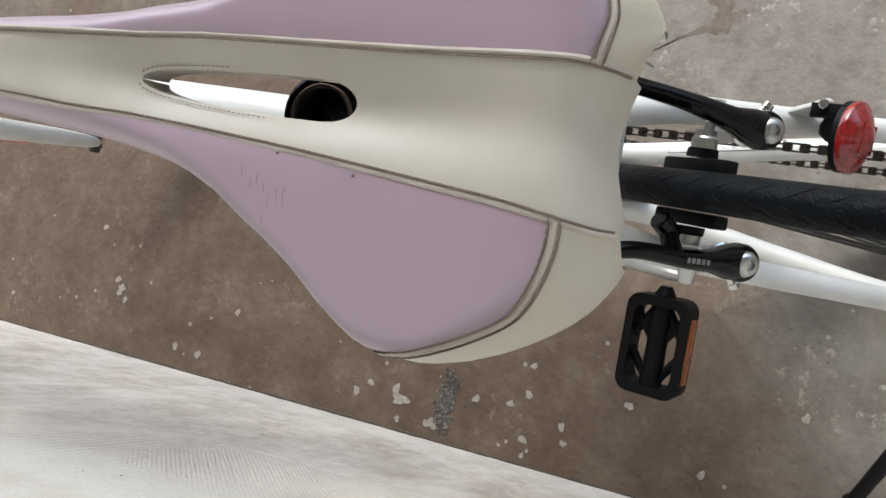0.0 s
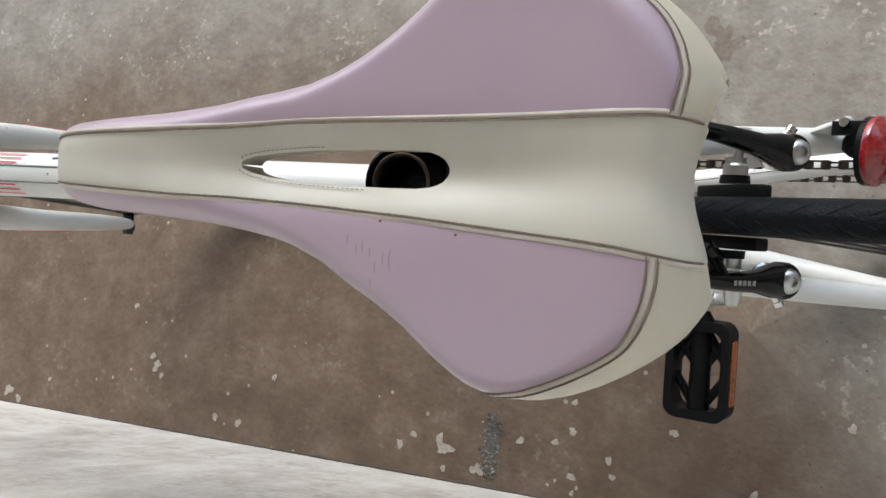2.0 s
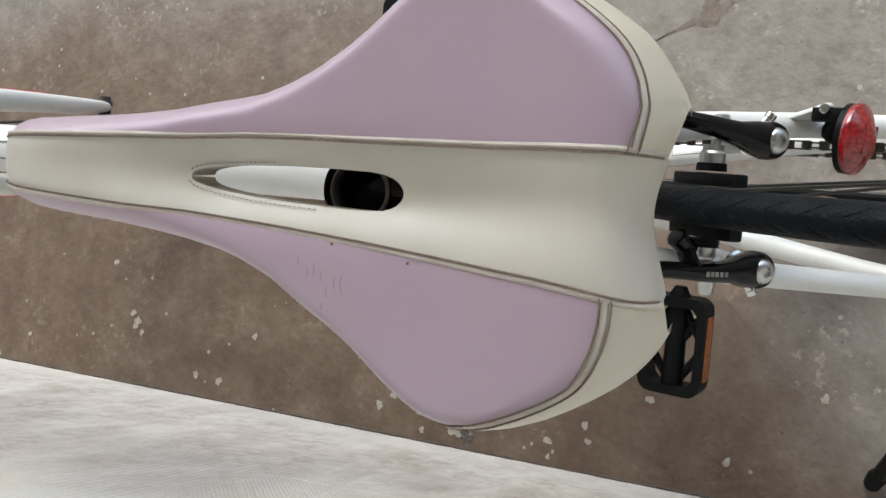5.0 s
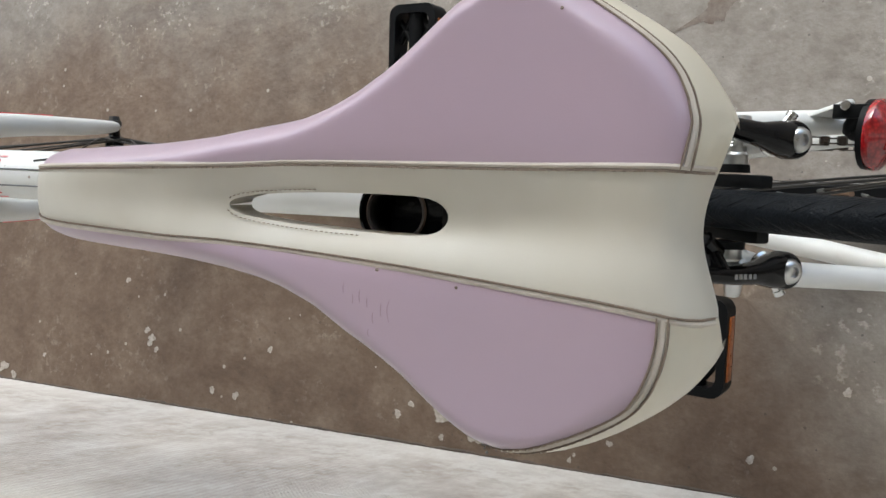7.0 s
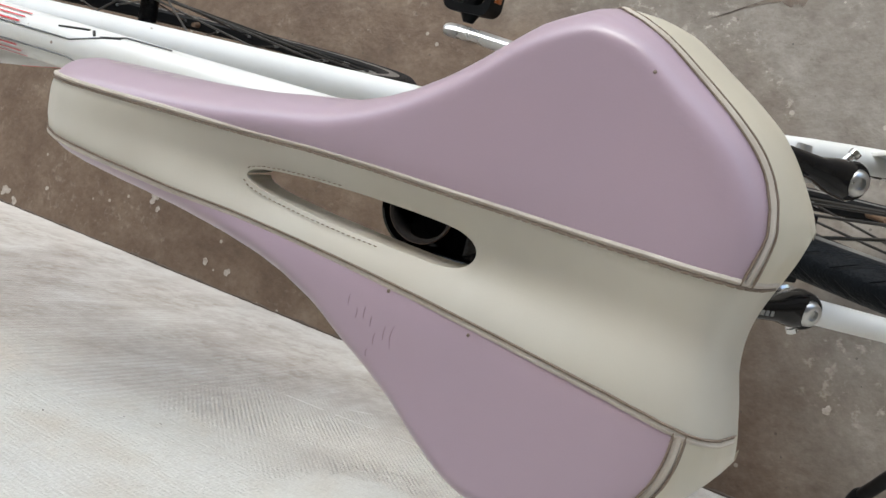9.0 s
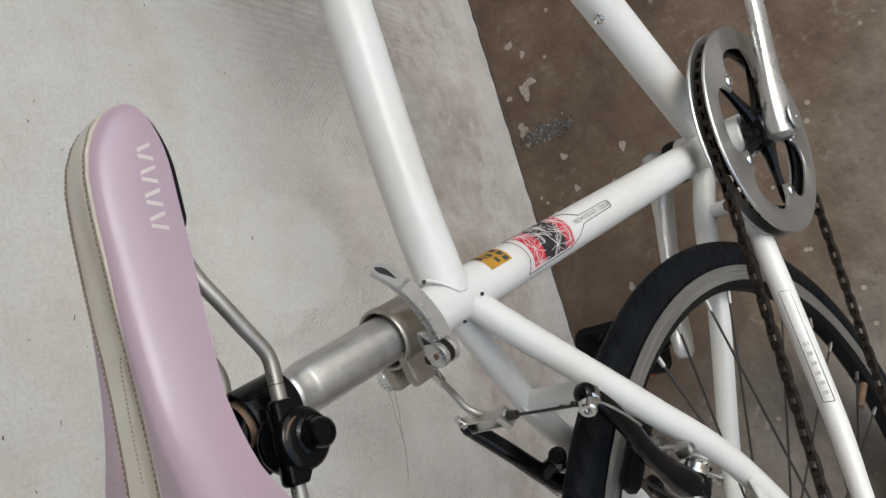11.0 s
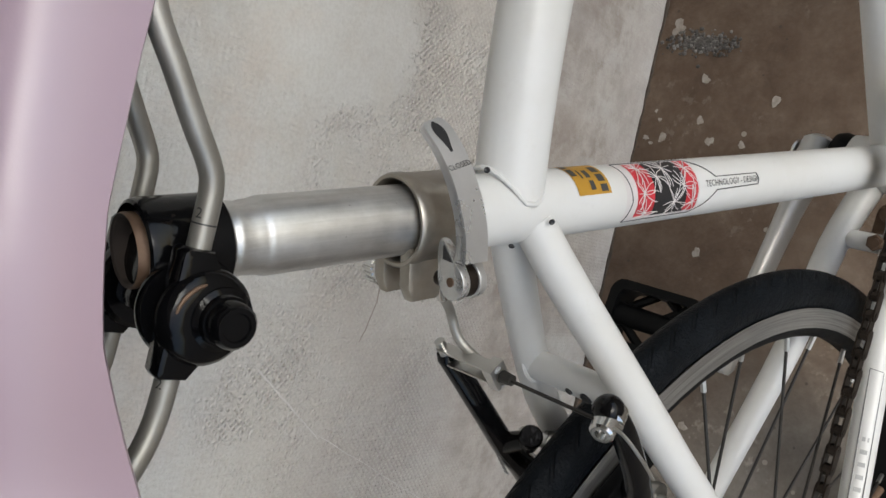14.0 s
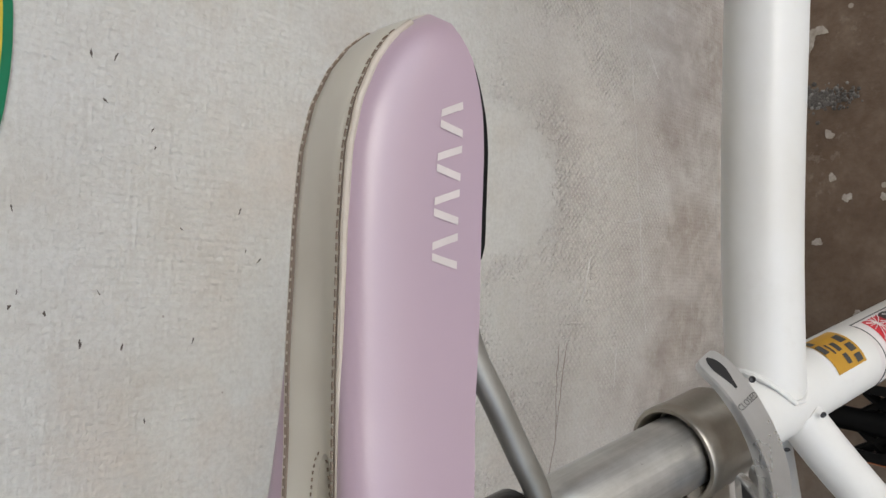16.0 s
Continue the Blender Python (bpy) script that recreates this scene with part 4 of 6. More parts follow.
# outer guard disc: rim band, five lobes that reach in to the bolts
def guard(name, y, r_out, r_in, lobes, mat, label):
    bm = bmesh.new()
    n = 240
    inner = []
    for k in range(n):
        q = 6.283185 * k / n
        r = r_in
        if lobes:
            d = min(abs((q - (CRANK_Q + 0.9 + j * 1.256637) + math.pi) % 6.283185 - math.pi) for j in range(5))
            e = min(1.0, max(0.0, (d - 0.115) / 0.30))
            r = r_in - 0.0235 * (1 - math.sqrt(1 - (1 - e) ** 2))
        inner.append((r * math.cos(q), r * math.sin(q)))
    m = on_ring(y)
    rows = []
    for z, line in ((0.0022, circle(r_out - 0.001, n)), (0.0012, circle(r_out, n)), (-0.0004, circle(r_out, n)), (-0.0004, inner), (0.0016, inner), (0.0022, [(x * 1.01, z2 * 1.01) for x, z2 in inner])):
        rows.append([bm.verts.new(m @ Vector((x, w, z))) for x, w in line])
    for a in range(6):
        r, s = rows[a], rows[(a + 1) % 6]
        for i in range(n):
            bm.faces.new((r[i], r[(i + 1) % n], s[(i + 1) % n], s[i]))
    return part(name, bm, mat, bike, label)


guard("chain_guard", RING_Y, 0.0985, 0.0775, True, SATIN, "satin grey metal chain guard disc")
guard("inner_guard", -0.0325, 0.0985, 0.078, False, SATIN, "satin grey inner guard disc")
# toothed ring
bm = bmesh.new()
teeth = []
for k in range(44 * 4):
    q = 6.283185 * k / 176
    teeth.append(((0.0915, 0.0925, 0.0875, 0.0865)[k % 4] * math.cos(q), (0.0915, 0.0925, 0.0875, 0.0865)[k % 4] * math.sin(q)))
ring_plate(bm, teeth, circle(0.072, 176), 0.003, on_ring(-0.0400))
part("chainring", bm, GLOSS, bike, "black toothed chainring")
# spider with five arms and bolts
bm = bmesh.new()
lathe(bm, [(-0.0360, 0.0), (-0.0360, 0.0175), (-0.0415, 0.0195), (-0.0495, 0.0185), (-0.0550, 0.0145), (-0.0550, 0.0)], BB, (0, 1, 0), 24)
for j in range(5):
    q = CRANK_Q + 0.9 + j * 1.256637
    d = V(math.cos(q), 0, math.sin(q))
    s = V(-math.sin(q), 0, math.cos(q))
    rings = []
    for r, y, w, h in ((0.010, -0.0450, 0.0110, 0.0070), (0.026, -0.0445, 0.0054, 0.0048), (0.045, -0.0430, 0.0036, 0.0034), (0.060, -0.0425, 0.0050, 0.0032), (0.070, -0.0420, 0.0036, 0.0030)):
        c = BB + d * r + V(0, y, 0)
        rings.append([c + s * (w * x) + V(0, h * y, 0) for x, y in ((-1, -0.5), (-0.6, -1), (0.6, -1), (1, -0.5), (1, 0.5), (0.6, 1), (-0.6, 1), (-1, 0.5))])
    loft(bm, rings)
part("spider", bm, GLOSS, bike, "black five-armed chainring spider")
for j in range(5):
    q = CRANK_Q + 0.9 + j * 1.256637
    c = BB + V(0.0615 * math.cos(q), -0.0470, 0.0615 * math.sin(q))
    bm = bmesh.new()
    lathe(bm, [(0.0, 0.0), (0.0, 0.0052), (0.003, 0.0052), (0.0042, 0.004), (0.0042, 0.0022), (0.0025, 0.002), (0.0025, 0.0)], c, (0, -1, 0), 14)
    part("ring_bolt", bm, CHROME, bike)


def crank_arm(side):
    q = CRANK_Q if side < 0 else CRANK_Q + math.pi - radians(6)
    d = V(math.cos(q), 0, math.sin(q))
    s = V(-math.sin(q), 0, math.cos(q))
    rings = []
    for r, y, w, h in ((-0.016, 0.071, 0.010, 0.008), (-0.012, 0.071, 0.0165, 0.0125), (0.0, 0.0715, 0.0185, 0.0135), (0.018, 0.0725, 0.0165, 0.011), (0.05, 0.0755, 0.0135, 0.0085), (0.10, 0.0800, 0.0120, 0.0075), (0.15, 0.0835, 0.0125, 0.0075), (0.168, 0.0845, 0.0155, 0.008), (0.180, 0.0845, 0.0145, 0.0075), (0.186, 0.0845, 0.008, 0.006)):
        c = BB + d * r + V(0, side * (y - 0.0085), 0)
        rings.append([c + s * (w * math.cos(a)) + V(0, h * math.sin(a), 0) for a in (6.283185 * k / 16 for k in range(16))])
    bm = bmesh.new()
    loft(bm, rings)
    arm = part("crank_arm", bm, CAST if side < 0 else CRANK, bike, "silver aluminium crank arm")
    bm = bmesh.new()
    lathe(bm, [(0.0, 0.0), (0.0, 0.0112), (0.0012, 0.0122), (0.0022, 0.0112), (0.0024, 0.002), (0.0015, 0.0015), (0.0015, 0.0)], BB + V(0, side * 0.0760, 0), (0, side, 0), 24)
    part("dust_cap", bm, SATIN, arm)
    return BB + d * 0.166, d


def pedal(centre, side, tilt):
    """A moulded cage pedal on its spindle."""
    c = centre + (V(-0.004, -0.142, 0) if side < 0 else V(0, 0.145, 0))
    m = Matrix.Translation(c) @ Matrix.Rotation(tilt, 4, "Y")
    bm = bmesh.new()
    out = []
    for cx, cy in ((0.0295, 0.046), (-0.0295, 0.046), (-0.0295, -0.046), (0.0295, -0.046)):
        for k in range(5):
            a = math.atan2(cy, cx)
            a0 = {(True, True): 0, (False, True): 90, (False, False): 180, (True, False): 270}[(cx > 0, cy > 0)]
            q = radians(a0 + 90 * k / 4)
            out.append((cx - math.copysign(0.012, cx) + 0.012 * math.cos(q), cy - math.copysign(0.012, cy) + 0.012 * math.sin(q)))
    inn = [(x * 0.74, y * 0.80) for x, y in out]
    ring_plate(bm, out, inn, 0.026, m @ Matrix.Translation((0, 0, -0.013)))
    body = part("pedal", bm, BLACK, bike, "black plastic cage pedal with amber reflectors")
    bm = bmesh.new()
    tube(bm, [m @ V(0, -side * 0.055, 0), m @ V(0, -side * 0.045, 0), m @ V(0, 0, 0), m @ V(0, side * 0.038, 0)], [0.0055, 0.011, 0.0095, 0.0105], 14)
    part("pedal_core", bm, BLACK, body)
    for s in (-1, 1):
        for y0, y1 in ((-0.034, -0.006), (-0.006, -0.030), (0.032, 0.006)):
            bm = bmesh.new()
            tube(bm, [m @ V(s * 0.006, y0, 0), m @ V(s * 0.0235, y1, 0)], 0.0042, 8)
            part("cage_strut", bm, BLACK, body)
    for s in (-1,):
        bm = bmesh.new()
        box(bm, (0.0022, 0.060, 0.013), m @ Matrix.Translation((s * 0.0299, 0, 0)), 0.0006)
        part("amber_reflector", bm, ORANGE, body)


cr, _ = crank_arm(-1)
cl, _ = crank_arm(1)
pedal(cr, -1, radians(4))
pedal(cl, 1, radians(8))
bm = bmesh.new()
lathe(bm, [(0.034, 0.0), (0.034, 0.0195), (0.040, 0.0215), (0.046, 0.0205), (0.046, 0.0)], BB, (0, 1, 0), 28)
part("bearing_cup", bm, BLACK, bike, "black bearing cup and cable guide")

# ---- chain ----
CHAIN_Y = -0.0390


def chain_path():
    r0, c0 = 0.0893, BB
    pts = [V(0.0, CHAIN_Y, 0.0345)]
    pts += [V(c0.x + r0 * math.sin(a), CHAIN_Y, c0.z + r0 * math.cos(a)) for a in (math.pi * k / 40 for k in range(41))]
    pts += [V(0.045, CHAIN_Y, -0.158)]
    pts += [V(0.040 - 0.022 * math.sin(a), CHAIN_Y, -0.136 - 0.022 * math.cos(a)) for a in (math.pi * k / 10 for k in range(11))]
    pts += [V(0.048, CHAIN_Y, -0.100), V(0.050, CHAIN_Y, -0.078), V(0.044, CHAIN_Y, -0.060), V(0.030, CHAIN_Y, -0.038), V(0.012, CHAIN_Y, -0.033)]
    pts += [V(-0.0345 * math.sin(a), CHAIN_Y, -0.0345 * math.cos(a)) for a in (math.pi * (k + 1) / 14 for k in range(14))]
    return [V(p.x, p.y - 0.0060 * max(0.0, 1 - p.x / 0.36), p.z) for p in pts]


def resample(pts, step):
    out, left = [pts[0].copy()], step
    for a, b in zip(pts, pts[1:]):
        d = (b - a).length
        pos = 0.0
        while d - pos >= left:
            pos += left
            out.append(a.lerp(b, pos / d))
            left = step
        left -= d - pos
    return out


pins = resample(chain_path(), 0.0127)
bm = bmesh.new()
for p in pins:
    tube(bm, [p + V(0, -0.0038, 0), p + V(0, 0.0038, 0)], 0.0020, 6)
    tube(bm, [p + V(0, -0.0019, 0), p + V(0, 0.0019, 0)], 0.0039, 8)
chain = part("chain", bm, CHAIN, bike, "oily dark steel roller chain")


def link_mesh_of(gap, mat):
    bm = bmesh.new()
    line = [(x, y * (1 - 0.22 * math.exp(-(x / 0.0025) ** 2))) for x, y in stadium(0.0127 + 0.0076, 0.0076, 4)]
    for s in (-1, 1):
        prism(bm, line, 0.0011, axes((0, s * gap + 0.00055, 0), (1, 0, 0), (0, 0, 1)))
    return link_mesh("link", bm, mat, False)


LINKS = (link_mesh_of(0.0019, CHAIN), link_mesh_of(0.0030, CHAIN))
for k, (a, b) in enumerate(zip(pins, pins[1:])):
    ln = new("link", LINKS[k % 2])
    ln.parent = chain
    d = (b - a).normalized()
    ln.matrix_local = Matrix.Translation((a + b) / 2) @ Matrix.Rotation(-math.atan2(d.z, d.x), 4, "Y")
bm = bmesh.new()
lathe(bm, [(-0.0465, 0.011), (-0.0465, 0.0335), (-0.0485, 0.0335), (-0.0485, 0.011)], (0, 0, 0), (0, 1, 0), 40)
lathe(bm, [(-0.0415, 0.011), (-0.0415, 0.0415), (-0.0435, 0.0415), (-0.0435, 0.011)], (0, 0, 0), (0, 1, 0), 40)
part("sprocket", bm, CHAIN, bike)
bm = bmesh.new()
for c in ((0.040, -0.136), (0.030, -0.072)):
    lathe(bm, [(-0.0495, 0.0), (-0.0495, 0.018), (-0.0455, 0.018), (-0.0455, 0.0)], (c[0], 0, c[1]), (0, 1, 0), 22)
tube(bm, [(0.040, -0.054, -0.136), (0.030, -0.054, -0.072), (0.012, -0.062, -0.030)], 0.006, 10, flat=0.4)
part("rear_derailleur", bm, GLOSS, bike)

# ---- kickstand ----
bm = bmesh.new()
inv = bike.matrix_world.inverted()
foot = inv @ V(-0.1712, 0.1880, 0.0075)
mount = V(0.012, 0.070, -0.012)
tube(bm, [mount, mount.lerp(foot, 0.08), mount.lerp(foot, 0.94)], [0.009, 0.0075, 0.0075], 12)
tube(bm, [mount.lerp(foot, 0.93), mount.lerp(foot, 0.945), foot], [0.0075, 0.0105, 0.0095], 12)
stand = part("kickstand", bm, BLACK, bike, "black kickstand with a rubber foot")
bm = bmesh.new()
box(bm, (0.05, 0.014, 0.03), Matrix.Translation((0.016, 0.071, -0.004)), 0.004)
part("stand_bracket", bm, BLACK, stand)

# ---- seat post and its quick-release collar ----
bm = bmesh.new()
P = lambda z: seat_at(z)
tube(bm, [P(0.30), P(0.4475), P(0.4490), P(0.4505), P(0.4530), P(0.4545), P(0.4575), P(0.4590), P(0.4600), P(0.4860)], [0.0131, 0.0131, 0.0126, 0.0122, 0.0122, 0.0117, 0.0121, 0.0118, 0.0112, 0.0112], 32, cap=False)
tube(bm, [P(0.4858), P(0.4884), P(0.4890)], [0.0113, 0.0113, 0.0109], 32, cap=False, mat=1)
# inside of the post: the bore's shade is put into its dark brown
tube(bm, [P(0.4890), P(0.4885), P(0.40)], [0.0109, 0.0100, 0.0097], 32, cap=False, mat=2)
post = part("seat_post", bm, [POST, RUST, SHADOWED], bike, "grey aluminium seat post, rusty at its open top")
SU = SEAT_AX
SR = V(0, -1, 0)                      # to the right
SF = V(0.9673, 0, 0.2537)             # forward, square to the post


def on_post(z, right, fwd, along=0.0):
    return seat_at(z) + SR * right + SF * fwd + SU * along


bm = bmesh.new()
rows = []
for al, r in ((-0.0085, 0.0152), (-0.0085, 0.0166), (-0.0075, 0.0172), (0.0105, 0.0172), (0.0120, 0.0176), (0.0160, 0.0176), (0.0170, 0.0170), (0.0170, 0.0158), (0.0160, 0.0150), (0.0020, 0.0147)):
    rows.append([seat_at(0.378) + SU * al + r * (math.cos(q) * SR + math.sin(q) * SF) for q in (6.283185 * k / 40 for k in range(40))])
loft(bm, rows, True, False)
# ears at the back
for s in (-1, 1):
    ear = [(-0.0085, -0.012), (0.0085, -0.012), (0.0085, 0.003), (0.006, 0.0085), (-0.006, 0.0085), (-0.0085, 0.003)]
    prism(bm, ear, 0.0060, axes(on_post(0.3860, s * 0.0075 - 0.0030, -0.0205), SU, -SF), 0.0010)
collar = part("seat_collar", bm, BRONZED, bike, "tarnished grey aluminium quick-release seat collar")
PINZ = 0.3860
bm = bmesh.new()
lathe(bm, [(0.010, 0.0), (0.010, 0.0060), (0.0105, 0.0072), (0.0130, 0.0075), (0.0185, 0.0075), (0.0195, 0.0065), (0.0195, 0.0)], on_post(PINZ, 0, -0.0215), -SR, 28)
for k in range(20):
    q = 6.283185 * k / 20
    c = on_post(PINZ, -0.0160, -0.0215) + 0.0075 * (math.cos(q) * SU + math.sin(q) * SF)
    box(bm, (0.0012, 0.0011, 0.0055), axes(c, SU * math.cos(q) + SF * math.sin(q), SF * math.cos(q) - SU * math.sin(q)))
part("knurled_nut", bm, CHROME, collar)
# lever: a cast strap from the forked hinge round the right side, its broad face turned outwards
hinge = V(0.2966, -0.0290, 0.3812)
HALF = 0.0058                          # half the height of the fork
path = spline([hinge + V(0.0075, -0.0036, 0.0022), V(0.3130, -0.0325, 0.3858), V(0.3235, -0.0305, 0.3900), V(0.3335, -0.0262, 0.3942), V(0.3415, -0.0205, 0.3980), V(0.3468, -0.0140, 0.4008)], 6)
bm = bmesh.new()
rings = []
for k, (p, (t, a, b)) in enumerate(zip(path, frames_along(path))):
    out = (SR - SU * SR.dot(SU))
    out = (out - t * out.dot(t)).normalized()
    up = t.cross(out)
    if up.dot(SU) < 0:
        up = -up
    x = k / (len(path) - 1)
    w = float(np.interp(x, [0, 0.25, 0.6, 0.88, 0.96, 1], [HALF, 0.0057, 0.0057, 0.0058, 0.0050, 0.0034]))
    h = float(np.interp(x, [0, 0.15, 0.5, 1], [0.0030, 0.0026, 0.0020, 0.0014]))
    rings.append([p + up * (w * a2) + out * (h * b2) for a2, b2 in ((-1, -0.7), (-0.9, -1), (0.9, -1), (1, -0.7), (1, 0.6), (0.9, 1), (-0.9, 1), (-1, 0.6))])
loft(bm, rings)
# forked hinge end: two drop-shaped cheeks with a gap between them
drop = []
for k in range(28):
    q = 6.283185 * k / 28
    c = max(0.0, math.cos(q - 0.45))
    drop.append((0.0066 * math.cos(q) + 0.0085 * c ** 5, 0.0066 * math.sin(q) + 0.0036 * c ** 5))
for z0 in (-HALF, HALF - 0.0036):
    prism(bm, drop, 0.0036, axes(hinge + SU * z0, SF, SF.cross(SU) * -1), 0.0005)
lever = part("quick_release_lever", bm, CAST, collar, "polished quick-release lever, closed")
bm = bmesh.new()
lathe(bm, [(-HALF - 0.0003, 0.0), (-HALF - 0.0003, 0.0017), (HALF + 0.0003, 0.0017), (HALF + 0.0003, 0.0)], hinge, SU, 16)
part("pivot_pin", bm, RUST, lever)
bm = bmesh.new()
lathe(bm, [(-0.0021, 0.0), (-0.0021, 0.0060), (0.0021, 0.0060), (0.0021, 0.0)], hinge, SU, 24)
tube(bm, [hinge, hinge + V(-0.002, 0.012, 0)], 0.0028, 12)
part("cam_bolt", bm, CHAIN, lever, "dark rusty cam bolt between the cheeks")
# drop-shaped slot near its tip, and the word beside it
a, b = path[-10], path[-2]
t = (b - a).normalized()
outw = (SR - t * SR.dot(t)).normalized()
side_w = SU - t * SU.dot(t)
side_w = (side_w - outw * side_w.dot(outw)).normalized()
bm = bmesh.new()
edge_a, edge_b = [], []
for k in range(len(path) - 10, len(path) - 1):
    x = (k - (len(path) - 10)) / 8
    w = 0.0021 * math.sin(math.pi * (0.06 + 0.90 * x ** 1.5))
    f = path[k] + outw * (float(np.interp(k / (len(path) - 1), [0, 0.15, 0.5, 1], [0.0030, 0.0026, 0.0020, 0.0014])) + 0.0004)
    edge_a.append(f + side_w * (0.0006 - w))
    edge_b.append(f + side_w * (0.0006 + w))
loft(bm, [edge_a, edge_b, [p - outw * 0.0006 for p in edge_b], [p - outw * 0.0006 for p in edge_a], edge_a], False, False)
part("lever_slot", bm, DECAL_BLACK, lever)
at_w = path[-13] + outw * 0.0023 + side_w * 0.0002
words("writing", "CLOSED", 0.0030, lambda x, y: at_w - side_w * x * 0.9 + t * y, PRINT, lever)
# three-cornered window in the upper cheek
bm = bmesh.new()
prism(bm, [(0.0072, -0.0004), (0.0125, 0.0044), (0.0075, 0.0044)], 0.0003, axes(hinge + SU * HALF, SF, SF.cross(SU) * -1))
part("lever_window", bm, DECAL_BLACK, lever)

# ---- saddle clamp ----
RAIL_Y, RAIL_Z = 0.022, 0.4780
CC = V(0.2745, 0, 0.4735)              # the cross bolt
bm = bmesh.new()
tube(bm, [P(0.4612), P(0.4625), P(0.4845), P(0.4862), P(0.4868)], [0.0136, 0.0153, 0.0153, 0.0148, 0.0138], 32, cap=False)
tube(bm, [P(0.4868), P(0.47)], [0.0138, 0.0115], 32, cap=False)
tube(bm, [P(0.4612), P(0.47)], [0.0136, 0.0115], 32, cap=False)
box(bm, (0.024, 0.026, 0.020), Matrix.Translation((0.2800, 0, 0.4745)), 0.004)
clamp = part("saddle_clamp", bm, GLOSS, bike, "black-painted steel saddle clamp with rust spots")
for s in (-1, 1):
    bm = bmesh.new()
    # inner and outer pressed cheeks that grip the rail between them
    lathe(bm, [(0.0125, 0.0), (0.0125, 0.0135), (0.0138, 0.0150), (0.0165, 0.0155), (0.0180, 0.0150), (0.0185, 0.0)], CC, (0, s, 0), 36)
    lathe(bm, [(0.0235, 0.0), (0.0235, 0.0132), (0.0250, 0.0142), (0.0275, 0.0138), (0.0296, 0.0116), (0.0304, 0.0080), (0.0306, 0.0)], CC, (0, s, 0), 36)
    plate = [(-0.0185, -0.0030), (-0.0100, -0.0085), (0.0100, -0.0085), (0.0185, -0.0030), (0.0185, 0.0050), (0.0170, 0.0062), (-0.0170, 0.0062), (-0.0185, 0.0050)]
    prism(bm, plate, 0.0095, axes((0.2745, s * 0.0228 + 0.00475, RAIL_Z), (1, 0, 0), (0, 0, 1)), 0.0016)
    part("clamp_cheek", bm, GLOSS, clamp)
    bm = bmesh.new()
    c = CC + V(0.0008, s * -0.0014, -0.0030)
    lathe(bm, [(0.0300, 0.0), (0.0300, 0.0092), (0.0325, 0.0092), (0.0335, 0.0078), (0.0352, 0.0074)], c, (0, s, 0), 24)
    lathe(bm, [(0.0345, 0.0), (0.0345, 0.0068), (0.0396, 0.0066), (0.0408, 0.0056), (0.0408, 0.0042), (0.0401, 0.0038), (0.0401, 0.0)], c, (0, s, 0), 6 if s > 0 else 20)
    part("clamp_bolt", bm, GLOSS, clamp)
bm = bmesh.new()
tube(bm, [CC + V(0.0105 * math.cos(q), -0.0300, 0.0105 * math.sin(q)) for q in (radians(20 + 8 * k) for k in range(9))], [0.0003, 0.0006, 0.0007, 0.0007, 0.0007, 0.0007, 0.0006, 0.0005, 0.0003], 6)
part("rust_streak", bm, RUST, clamp)
# size marks on the rail
for x in (0.2995, 0.2585):
    bm = bmesh.new()
    ring_plate(bm, circle(0.00362, 20), circle(0.0034, 20), 0.0005, axes((x, -RAIL_Y, RAIL_Z), (0, 1, 0), (0, 0, 1)))
    part("rail_mark", bm, PRINT, clamp)
for x0 in (0.3025, 0.2540):
    words("writing", "2", 0.0042, lambda x, y: V(x0 + y, -RAIL_Y - 0.0037 * math.cos(0.75 - (x - 0.001) / 0.0035), RAIL_Z + 0.0037 * math.sin(0.75 - (x - 0.001) / 0.0035)), PRINT, clamp)

# ---- saddle ----
S0 = -0.0025                          # the saddle sits a little to the right of the frame


def curve_of(pairs):
    xs, ys = zip(*sorted(pairs))
    return lambda u: float(np.interp(u, xs, ys))


W_R = curve_of([(0.1664, 0.0300), (0.1668, 0.0318), (0.1690, 0.0352), (0.1720, 0.0398), (0.1750, 0.0440), (0.1780, 0.0477), (0.1820, 0.0517), (0.1870, 0.0553), (0.1920, 0.0587), (0.1970, 0.0617), (0.2030, 0.0655), (0.2100, 0.0697), (0.2180, 0.0722), (0.2260, 0.0730), (0.2320, 0.0719), (0.2400, 0.0680), (0.2450, 0.0652), (0.2520, 0.0593), (0.2600, 0.0522), (0.2680, 0.0460), (0.2780, 0.0398), (0.2880, 0.0349), (0.3000, 0.0306), (0.3120, 0.0285), (0.3250, 0.0266), (0.3400, 0.0240), (0.3550, 0.0222), (0.3700, 0.0207), (0.3850, 0.0197), (0.4000, 0.0188), (0.4100, 0.0182), (0.4180, 0.0176), (0.4215, 0.0176), (0.4255, 0.0164), (0.4285, 0.0149), (0.4308, 0.0131), (0.4322, 0.0110), (0.4330, 0.0090), (0.4335, 0.0070)])
